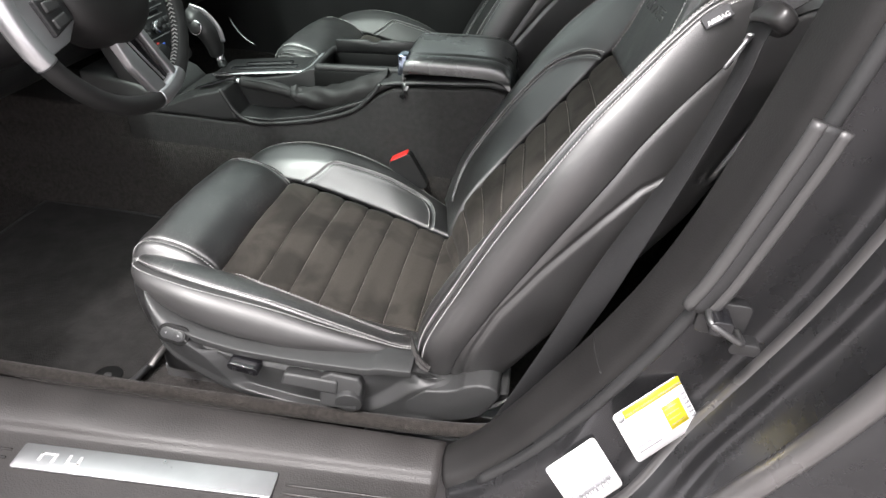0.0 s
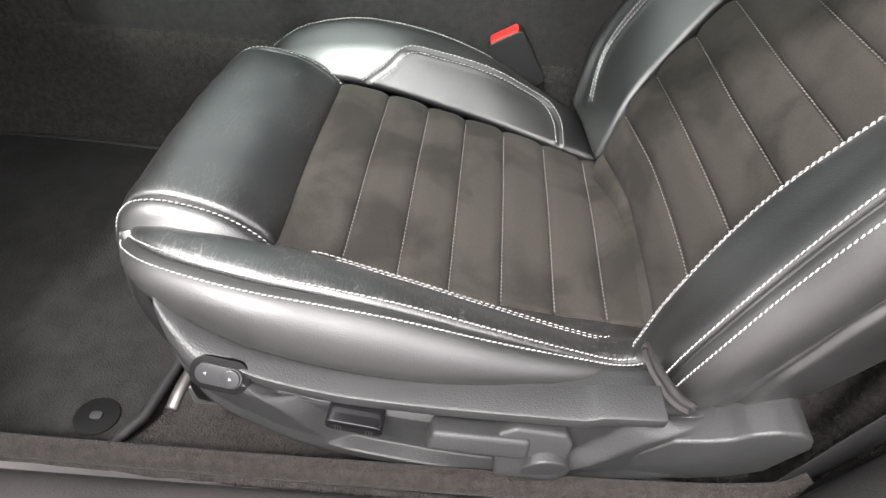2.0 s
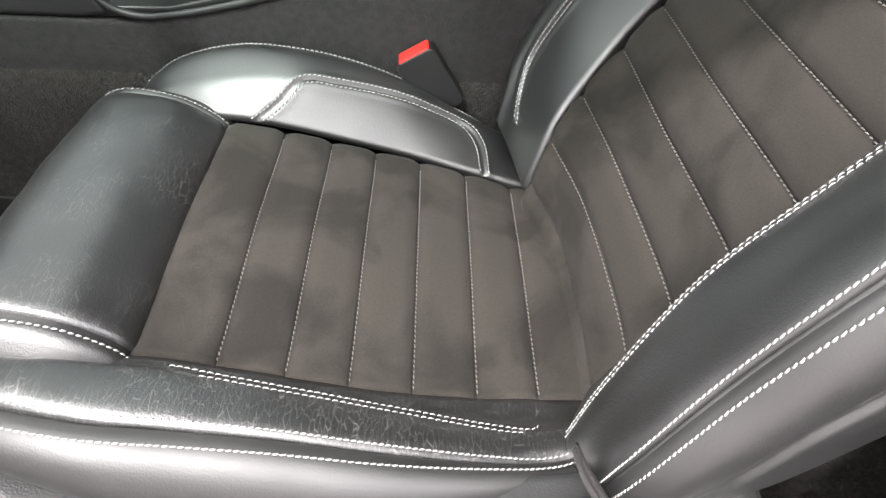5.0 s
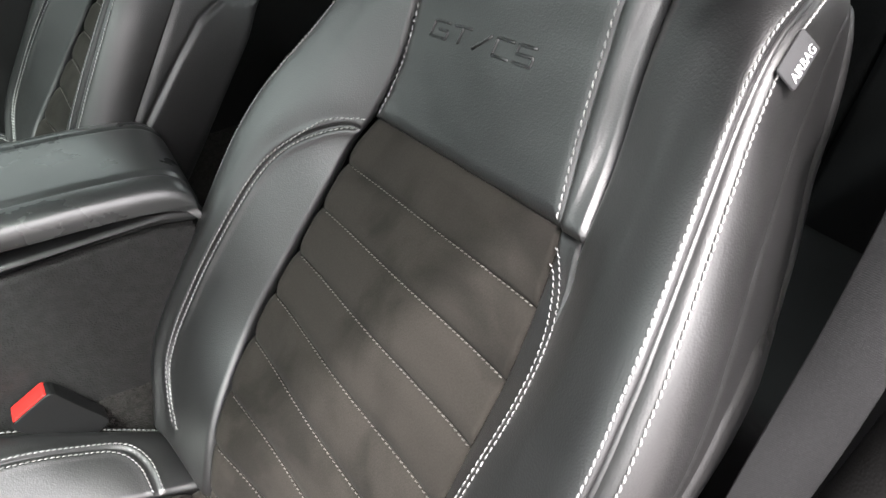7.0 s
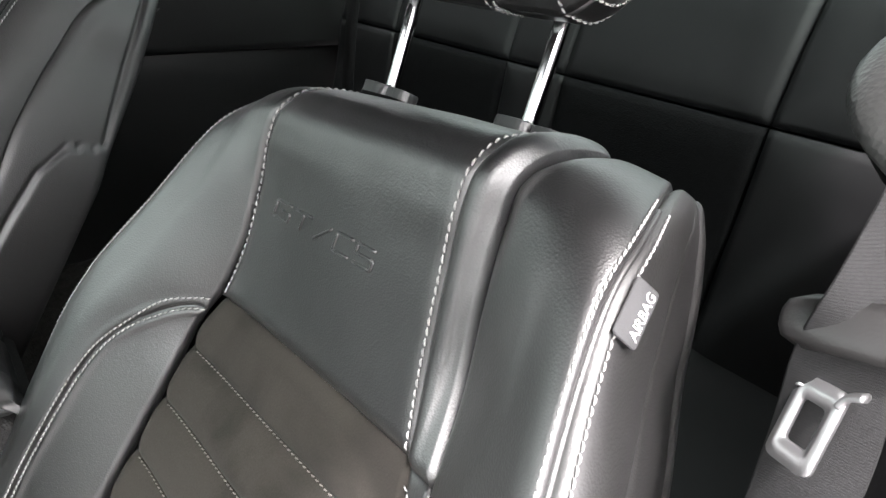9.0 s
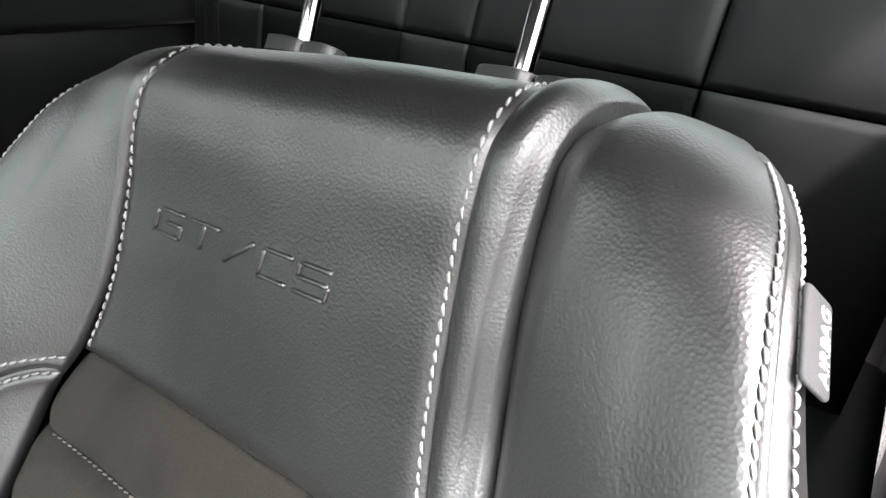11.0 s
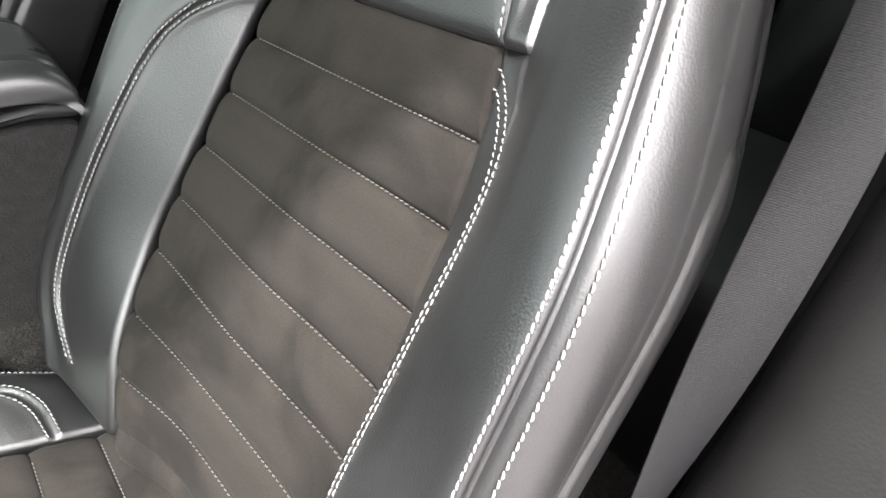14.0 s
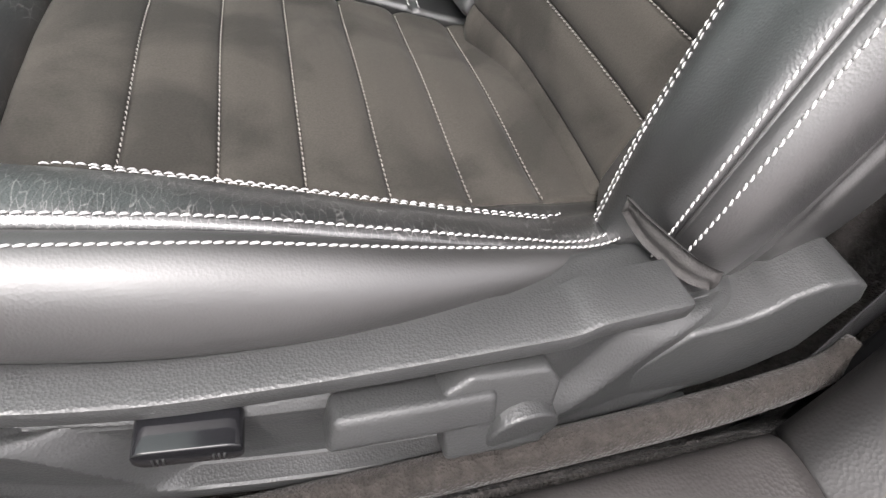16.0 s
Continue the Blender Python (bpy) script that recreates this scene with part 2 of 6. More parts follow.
class Sheet:
    """A smooth surface through a grid of control points."""

    def __init__(self, grid):
        self.g = np.asarray(grid, float)

    def wing(self, edge, outer):
        """The same sheet, turning freely at a seam so that nothing beyond it bends the panel outside."""
        g = self.g.copy()
        g[:, 2 * edge - outer] = 2 * g[:, edge] - g[:, outer]
        return Sheet(g)

    def at(self, r, c):
        r, c = np.broadcast_arrays(np.asarray(r, float), np.asarray(c, float))
        shape = r.shape
        r, c = r.ravel(), c.ravel()
        rows = crom(self.g, r)
        n = self.g.shape[1]
        q = np.concatenate([2 * rows[:, :1] - rows[:, 1:2], rows, 2 * rows[:, -1:] - rows[:, -2:-1]], 1)
        i = np.clip(np.floor(c).astype(int), 0, n - 2)
        f = (c - i)[:, None]
        k = np.arange(len(c))
        a, b, e, d = q[k, i], q[k, i + 1], q[k, i + 2], q[k, i + 3]
        out = 0.5 * (2 * b + (e - a) * f + (2 * a - 5 * b + 4 * e - d) * f**2 + (3 * b - a - 3 * e + d) * f**3)
        return out.reshape(shape + (3,))

    def normal(self, r, c):
        h = 0.02
        n = np.cross(self.at(np.add(r, h), c) - self.at(np.subtract(r, h), c), self.at(r, np.add(c, h)) - self.at(r, np.subtract(c, h)))
        return n / np.maximum(np.linalg.norm(n, axis=-1, keepdims=True), 1e-9)


def grid_faces(nr, nc, off=0, closed=False):
    f = []
    for i in range(nr - 1):
        for j in range(nc if closed else nc - 1):
            a, b = off + i * nc + j, off + i * nc + (j + 1) % nc
            f.append((a, b, b + nc, a + nc))
    return f


def panel(sheet, rr, cc, nr, nc, puff=0.003, edge=0.014, depth=0.012, sign=1, bumps=None, open_edges=""):
    """A padded panel cut from a sheet, rounded down to its seams, with a skirt that gives it depth.
    rr, cc: ranges, or callables of the other parameter (0..1)."""
    s, t = np.linspace(0, 1, nr), np.linspace(0, 1, nc)
    S, T = np.meshgrid(s, t, indexing="ij")
    r0, r1 = rr
    c0, c1 = [c(S) if callable(c) else c for c in cc]
    r0, r1 = [r(T) if callable(r) else r for r in (r0, r1)]
    R, C = r0 + (r1 - r0) * S, c0 + (c1 - c0) * T
    p, n = sheet.at(R, C), sheet.normal(R, C) * sign
    du = np.cumsum(np.r_[np.zeros((1, nc)), np.linalg.norm(np.diff(p, axis=0), axis=-1)], 0)
    dv = np.cumsum(np.c_[np.zeros(nr), np.linalg.norm(np.diff(p, axis=1), axis=-1)], 1)
    far = np.full((nr, nc), 9.0)
    dist = np.minimum.reduce([far if "t" in open_edges else du, far if "b" in open_edges else du[-1:] - du,
                              far if "l" in open_edges else dv, far if "r" in open_edges else dv[:, -1:] - dv])
    h = puff * (1 - (1 - np.clip(dist / edge, 0, 1)) ** 2) - puff * 0.75
    if bumps is not None:
        h = h + bumps(S, T, p)
    p = p + n * h[..., None]
    verts = [v for v in p.reshape(-1, 3)]
    faces = grid_faces(nr, nc)
    rim = [(i, 0) for i in range(nr)] + [(nr - 1, j) for j in range(1, nc)] + [(i, nc - 1) for i in range(nr - 2, -1, -1)] + [(0, j) for j in range(nc - 2, 0, -1)]
    base = len(verts)
    verts += [p[i, j] - n[i, j] * depth for i, j in rim]
    m = len(rim)
    for k in range(m):
        a, b = rim[k], rim[(k + 1) % m]
        faces.append((a[0] * nc + a[1], b[0] * nc + b[1], base + (k + 1) % m, base + k))
    if sign > 0:
        faces = [f[::-1] for f in faces]
    return verts, faces


def resample(p, step):
    d = np.r_[0, np.cumsum(np.linalg.norm(np.diff(p, axis=0), axis=1))]
    n = max(2, int(d[-1] / step))
    x = (np.arange(n) + 0.5) / n * d[-1]
    return np.stack([np.interp(x, d, p[:, k]) for k in range(3)], 1)


def stitch_row(sheet, path, lift=0.0012, pitch=0.0058, long=0.0047, thick=0.00075, sign=1, slant=0.18):
    """Thread stitches along a path of (r, c) on a sheet."""
    rc = crom(np.array(path, float), np.linspace(0, len(path) - 1, 40 * len(path)))
    p = sheet.at(rc[:, 0], rc[:, 1])
    n = sheet.normal(rc[:, 0], rc[:, 1]) * sign
    d = np.r_[0, np.cumsum(np.linalg.norm(np.diff(p, axis=0), axis=1))]
    count = max(2, int(d[-1] / pitch))
    x = (np.arange(count) + 0.5) / count * d[-1]
    verts, faces = [], []
    for q in x:
        c = np.array([np.interp(q, d, p[:, k]) for k in range(3)])
        e = np.array([np.interp(q + 0.002, d, p[:, k]) for k in range(3)]) - np.array([np.interp(q - 0.002, d, p[:, k]) for k in range(3)])
        e /= max(np.linalg.norm(e), 1e-9)
        m = np.array([np.interp(q, d, n[:, k]) for k in range(3)])
        m /= max(np.linalg.norm(m), 1e-9)
        w = np.cross(m, e)
        a = e + slant * w
        a /= np.linalg.norm(a)
        w = np.cross(m, a)
        c = c + m * (lift(c) if callable(lift) else lift)
        o = len(verts)
        for f, s in ((-0.5, 0.55), (-0.2, 1.0), (0.2, 1.0), (0.5, 0.55)):
            drop = -0.0006 if abs(f) > 0.4 else 0.0
            for ang in range(5):
                g = ang * 2 * math.pi / 5
                verts.append(c + a * f * long + (w * math.cos(g) + m * math.sin(g)) * thick * s + m * drop)
        for i in range(3):
            for j in range(5):
                u, v = o + i * 5 + j, o + i * 5 + (j + 1) % 5
                faces.append((u, v, v + 5, u + 5))
        faces += [tuple(o + j for j in range(4, -1, -1)), tuple(o + 15 + j for j in range(5))]
    return verts, faces


def merge(*meshes):
    verts, faces = [], []
    for v, f in meshes:
        o = len(verts)
        verts += list(v)
        faces += [tuple(i + o for i in q) for q in f]
    return verts, faces


def tube(points, radius, sides=10, smooth=True, flat=None, caps=True):
    """A round bar along points; radius a number or one per point; flat: (w, h) factors."""
    p = np.asarray(points, float)
    n = len(p)
    rad = np.broadcast_to(radius, n) if np.ndim(radius) == 0 else np.asarray(radius, float)
    if smooth:
        t = np.linspace(0, n - 1, (n - 1) * 6 + 1)
        rad = np.interp(t, np.arange(n), rad)
        p = crom(p, t)
        n = len(p)
    tan = np.gradient(p, axis=0)
    tan /= np.linalg.norm(tan, axis=1, keepdims=True)
    up = np.array([0, 0, 1.0]) if abs(tan[0, 2]) < 0.9 else np.array([0, 1.0, 0])
    verts = []
    a = np.cross(up, tan[0])
    for i in range(n):
        a = a - tan[i] * (a @ tan[i])
        a = a / np.linalg.norm(a)
        b = np.cross(tan[i], a)
        for k in range(sides):
            g = 2 * math.pi * k / sides
            verts.append(p[i] + rad[i] * (a * math.cos(g) * (flat[0] if flat else 1) + b * math.sin(g) * (flat[1] if flat else 1)))
    faces = grid_faces(n, sides, closed=True)
    if caps:
        faces += [tuple(range(sides - 1, -1, -1)), tuple((n - 1) * sides + k for k in range(sides))]
    return verts, faces


def prism(outline, lo, hi, axis="y", bevel=0.0, segments=2):
    """An outline of 2D points pushed through along an axis, its edges rounded. axis y: (x, z); z: (x, y); x: (y, z)."""
    bm = bmesh.new()
    place = {"y": lambda a, b, d: (a, d, b), "z": lambda a, b, d: (a, b, d), "x": lambda a, b, d: (d, a, b)}[axis]
    one = [bm.verts.new(place(a, b, lo)) for a, b in outline]
    two = [bm.verts.new(place(a, b, hi)) for a, b in outline]
    k = len(one)
    bm.faces.new(one)
    bm.faces.new(two[::-1])
    for i in range(k):
        bm.faces.new((one[i], two[i], two[(i + 1) % k], one[(i + 1) % k]))
    bmesh.ops.recalc_face_normals(bm, faces=bm.faces)
    if bevel:
        bmesh.ops.bevel(bm, geom=list(bm.edges), offset=bevel, segments=segments, affect="EDGES", profile=0.6, clamp_overlap=True)
    return bm


def block(x0, x1, y0, y1, z0, z1, bevel=0.004, segments=3):
    return prism([(x0, z0), (x1, z0), (x1, z1), (x0, z1)], y0, y1, "y", bevel, segments)


def rounded(w, h, r, n=5):
    """A rounded rectangle outline about the origin."""
    out = []
    for cx, cy, a0 in ((w / 2 - r, h / 2 - r, 0), (-w / 2 + r, h / 2 - r, 90), (-w / 2 + r, -h / 2 + r, 180), (w / 2 - r, -h / 2 + r, 270)):
        for k in range(n):
            a = radians(a0 + 90 * k / (n - 1))
            out.append((cx + r * math.cos(a), cy + r * math.sin(a)))
    return out


def placed(bm, m):
    bm.transform(m)
    return bm


# ---- driver seat ----
# cushion: control rows from the front to the rear, columns from the door side to the console side
CX = [-0.56, -0.54, -0.50, -0.43, -0.36, -0.29, -0.22, -0.14, -0.085, -0.02, 0.05]
CUSHION = dict(
    y0=[-0.205, -0.240, -0.272, -0.293, -0.299, -0.300, -0.296, -0.284, -0.268, -0.250, -0.24],
    z0=[0.280, 0.285, 0.286, 0.274, 0.262, 0.255, 0.252, 0.247, 0.235, 0.215, 0.195],
    y1=[-0.195, -0.225, -0.248, -0.260, -0.260, -0.260, -0.260, -0.255, -0.246, -0.232, -0.225],
    z1=[0.300, 0.318, 0.326, 0.322, 0.311, 0.299, 0.282, 0.258, 0.240, 0.236, 0.225],
    y2=[-0.190, -0.205, -0.213, -0.213, -0.210, -0.211, -0.214, -0.218, -0.218, -0.205, -0.2],
    z2=[0.300, 0.318, 0.326, 0.319, 0.302, 0.284, 0.266, 0.247, 0.236, 0.229, 0.215],
    y3=[-0.180, -0.180, -0.178, -0.176, -0.178, -0.180, -0.180, -0.176, -0.170, -0.165, -0.165],
    z3=[0.285, 0.285, 0.284, 0.281, 0.269, 0.253, 0.236, 0.220, 0.210, 0.198, 0.180],
    y5=[0.165, 0.165, 0.165, 0.163, 0.163, 0.164, 0.165, 0.160, 0.156, 0.150, 0.15],
    z5=[0.270, 0.275, 0.278, 0.278, 0.266, 0.248, 0.229, 0.210, 0.196, 0.183, 0.165],
    y6=[0.180, 0.190, 0.198, 0.200, 0.203, 0.213, 0.220, 0.226, 0.226, 0.220, 0.215],
    z6=[0.262, 0.284, 0.303, 0.315, 0.315, 0.302, 0.280, 0.238, 0.213, 0.198, 0.185],
    y7=[0.215, 0.235, 0.252, 0.260, 0.260, 0.260, 0.260, 0.258, 0.252, 0.245, 0.24],
    z7=[0.262, 0.284, 0.306, 0.320, 0.317, 0.302, 0.274, 0.227, 0.200, 0.186, 0.175],
    y8=[0.225, 0.250, 0.272, 0.285, 0.288, 0.288, 0.288, 0.285, 0.280, 0.270, 0.262],
    z8=[0.200, 0.205, 0.215, 0.225, 0.225, 0.215, 0.200, 0.165, 0.150, 0.140, 0.13],
)


def cushion_sheet():
    c = CUSHION
    rows = []
    for i, x in enumerate(CX):
        mid = (x, -0.006, (c["z3"][i] + c["z5"][i]) / 2 + 0.004)
        cols = [(x, c[f"y{k}"][i], c[f"z{k}"][i]) for k in (0, 1, 2, 3)] + [mid] + [(x, c[f"y{k}"][i], c[f"z{k}"][i]) for k in (5, 6, 7, 8)]
        rows.append(cols)
    return Sheet(rows)


def row_at(x):
    return float(np.interp(x, CX, range(len(CX))))


# backrest: u runs up the back, half profiles (offset from the middle, height over the back plane)
BU = [-0.04, 0.03, 0.10, 0.20, 0.30, 0.40, 0.46, 0.50, 0.56, 0.62, 0.66, 0.69, 0.715, 0.728, 0.700]
BN = [-0.016, 0.000, 0.013, 0.018, 0.011, 0.002, -0.005, -0.006, 0.008, 0.024, 0.036, 0.038, 0.018, -0.050, -0.120]
BACK = dict(
    o1=[0.140, 0.148, 0.155, 0.160, 0.157, 0.146, 0.134, 0.124, 0.110, 0.104, 0.103, 0.103, 0.103, 0.102, 0.10],
    n1=[0.010, 0.010, 0.008, 0.006, 0.003, -0.001, -0.004, -0.003, 0.006, 0.021, 0.033, 0.035, 0.012, -0.052, -0.12],
    o2=[0.165, 0.185, 0.203, 0.203, 0.192, 0.184, 0.168, 0.152, 0.138, 0.130, 0.128, 0.128, 0.130, 0.130, 0.12],
    n2=[0.045, 0.068, 0.078, 0.085, 0.086, 0.072, 0.042, 0.018, -0.004, 0.002, 0.006, 0.014, 0.000, -0.055, -0.12],
    o3=[0.220, 0.240, 0.255, 0.250, 0.240, 0.234, 0.222, 0.212, 0.195, 0.182, 0.174, 0.168, 0.160, 0.150, 0.14],
    n3=[0.050, 0.072, 0.085, 0.088, 0.090, 0.086, 0.074, 0.062, 0.045, 0.038, 0.034, 0.026, -0.002, -0.058, -0.12],
    o4=[0.270, 0.292, 0.303, 0.292, 0.286, 0.280, 0.271, 0.263, 0.246, 0.229, 0.217, 0.205, 0.186, 0.168, 0.15],
    n4=[0.030, 0.050, 0.062, 0.063, 0.070, 0.072, 0.070, 0.066, 0.055, 0.045, 0.034, 0.012, -0.024, -0.068, -0.12],
    o5=[0.285, 0.303, 0.312, 0.306, 0.300, 0.296, 0.290, 0.284, 0.270, 0.254, 0.240, 0.226, 0.203, 0.180, 0.16],
    n5=[-0.015, 0.000, 0.005, 0.005, 0.006, 0.006, 0.004, 0.002, -0.008, -0.020, -0.030, -0.045, -0.065, -0.090, -0.12],
    o6=[0.270, 0.280, 0.285, 0.285, 0.284, 0.282, 0.278, 0.272, 0.260, 0.245, 0.232, 0.218, 0.196, 0.175, 0.155],
    n6=[-0.080, -0.085, -0.090, -0.095, -0.10, -0.105, -0.11, -0.11, -0.115, -0.12, -0.12, -0.12, -0.12, -0.12, -0.12],
)
# the door side is worn flatter and its inner edge lies further out; the console side is fuller
DOOR = dict(
    n1=[-0.014, -0.004, 0.004, 0.006, 0.003, -0.001, -0.004, -0.003, 0.006, 0.021, 0.033, 0.035, 0.012, -0.052, -0.12],
    o4=[0.270, 0.292, 0.303, 0.293, 0.290, 0.284, 0.273, 0.262, 0.242, 0.225, 0.2135, 0.204, 0.187, 0.168, 0.15],
    o1=[0.182, 0.182, 0.180, 0.172, 0.163, 0.150, 0.136, 0.124, 0.110, 0.104, 0.103, 0.103, 0.103, 0.102, 0.10],
    o2=[0.240, 0.240, 0.233, 0.208, 0.198, 0.188, 0.170, 0.150, 0.134, 0.126, 0.124, 0.125, 0.128, 0.130, 0.12],
    n2=[0.008, 0.036, 0.054, 0.053, 0.042, 0.026, 0.012, 0.005, 0.000, 0.013, 0.021, 0.024, 0.002, -0.055, -0.12],
    o3=[0.255, 0.268, 0.270, 0.254, 0.244, 0.236, 0.222, 0.212, 0.195, 0.182, 0.174, 0.168, 0.160, 0.150, 0.14],
    n3=[0.006, 0.036, 0.058, 0.064, 0.064, 0.060, 0.054, 0.048, 0.038, 0.034, 0.032, 0.024, -0.004, -0.058, -0.12],
    n4=[-0.010, 0.024, 0.052, 0.061, 0.070, 0.072, 0.070, 0.066, 0.055, 0.045, 0.034, 0.012, -0.024, -0.068, -0.12],
    n5=[-0.055, -0.028, -0.006, 0.003, 0.006, 0.006, 0.004, 0.002, -0.008, -0.020, -0.030, -0.045, -0.065, -0.090, -0.12],
    o5=[0.270, 0.294, 0.310, 0.308, 0.302, 0.296, 0.285, 0.273, 0.250, 0.228, 0.214, 0.201, 0.188, 0.170, 0.15],
    o6=[0.255, 0.272, 0.286, 0.284, 0.280, 0.275, 0.266, 0.254, 0.232, 0.210, 0.198, 0.187, 0.174, 0.160, 0.14],
)
CONSOLE = dict(
    n1=[0.018, 0.036, 0.044, 0.027, 0.018, 0.010, 0.004, 0.002, 0.008, 0.021, 0.033, 0.035, 0.012, -0.052, -0.12],
    o1=[0.088, 0.098, 0.122, 0.160, 0.164, 0.163, 0.162, 0.150, 0.139, 0.135, 0.132, 0.127, 0.120, 0.112, 0.10],
    o2=[0.165, 0.196, 0.222, 0.225, 0.216, 0.209, 0.194, 0.180, 0.168, 0.160, 0.155, 0.148, 0.138, 0.126, 0.12],
    n2=[0.040, 0.056, 0.065, 0.064, 0.058, 0.049, 0.040, 0.033, 0.031, 0.036, 0.037, 0.035, 0.008, -0.054, -0.12],
    n3=[0.046, 0.068, 0.082, 0.084, 0.083, 0.077, 0.067, 0.058, 0.048, 0.043, 0.040, 0.030, 0.000, -0.058, -0.12],
    o3=[0.195, 0.226, 0.257, 0.259, 0.249, 0.242, 0.228, 0.214, 0.195, 0.182, 0.174, 0.168, 0.160, 0.150, 0.14],
    o4=[0.205, 0.252, 0.297, 0.294, 0.288, 0.281, 0.269, 0.257, 0.238, 0.220, 0.206, 0.190, 0.168, 0.150, 0.14],
    o5=[0.210, 0.257, 0.307, 0.301, 0.295, 0.288, 0.278, 0.267, 0.248, 0.230, 0.216, 0.200, 0.178, 0.158, 0.15],
)
ORIGIN, UP, OUT = np.array([-0.05, 0.022, 0.20]), np.array([0.489, 0, 0.872]), np.array([-0.872, 0, 0.489])


def back_point(u, off, n):
    return ORIGIN + u * UP + n * OUT + np.array([0, off, 0])


def back_sheet():
    rows = []
    for i, u in enumerate(BU):
        door, cons = [[((side.get(f"o{k}") or BACK[f"o{k}"])[i], (side.get(f"n{k}") or BACK[f"n{k}"])[i]) for k in range(1, 7)] for side in (DOOR, CONSOLE)]
        sag = float(np.interp(u, [0.0, 0.10, 0.25, 0.40, 0.50, 0.70], [-0.03, -0.01, 0.04, 0.09, 0.12, 0.175]))
        cols = [back_point(u - 0.5 * sag * max(0, 0.16 + off) - 0.08 * max(0, -off - 0.12) * (u > 0.6), off, n) for off, n in [(-o, n) for o, n in door[::-1]] + [(0, BN[i])] + cons]
        rows.append(cols)
    return Sheet(rows)


def back_row(u):
    return float(np.interp(u, BU[:14], range(14)))


def sew(name, sheet, paths, parent, label="white thread stitching", thread=None, **kw):
    return part(name, merge(*[stitch_row(sheet, p, **kw) for p in paths]), thread or THREAD, parent, label, "stuff")


def wrinkles(scale, height, seed=0.0):
    def f(S, T, p):
        out = np.zeros(S.shape)
        for i in range(S.shape[0]):
            for j in range(S.shape[1]):
                out[i, j] = noise.noise(Vector(p[i, j]) * scale + Vector((seed, 0, 0)))
        return out * height
    return f


def tuck(depth, width, inner):
    """The last column of a strip goes down under the leather beside it."""
    def f(S, T, p):
        e = np.cumsum(np.c_[np.zeros(len(p)), np.linalg.norm(np.diff(p, axis=1), axis=-1)], 1)
        x = np.clip((e[:, -1:] - e) / width, 0, 1)
        return -depth * (1 - x) ** 2 + inner(S, T, p)
    return f


def groove(line, depth, width, lip, inner):
    """A sewn channel along a line of points, with softly raised shoulders."""
    line = resample(np.asarray(line, float), 0.002)

    def f(S, T, p):
        d = np.min(np.linalg.norm(p.reshape(-1, 1, 3) - line[None], axis=-1), axis=1).reshape(S.shape)
        return -depth * np.exp(-(d / width) ** 2) + lip * np.exp(-((d - 2.6 * width) / (1.5 * width)) ** 2) + inner(S, T, p)
    return f


def along(sheet, path):
    rc = crom(np.array(path, float), np.linspace(0, len(path) - 1, 30 * len(path)))
    return sheet.at(rc[:, 0], rc[:, 1])


def belly(S, T, p):
    """The cushion's side bulges over the shield, less at its two ends."""
    return 0.013 * np.sin(np.pi * T) * np.sin(np.pi * np.clip(S * 1.1, 0, 1)) ** 0.4 + wrinkles(16, 0.0012, 3)(S, T, p)


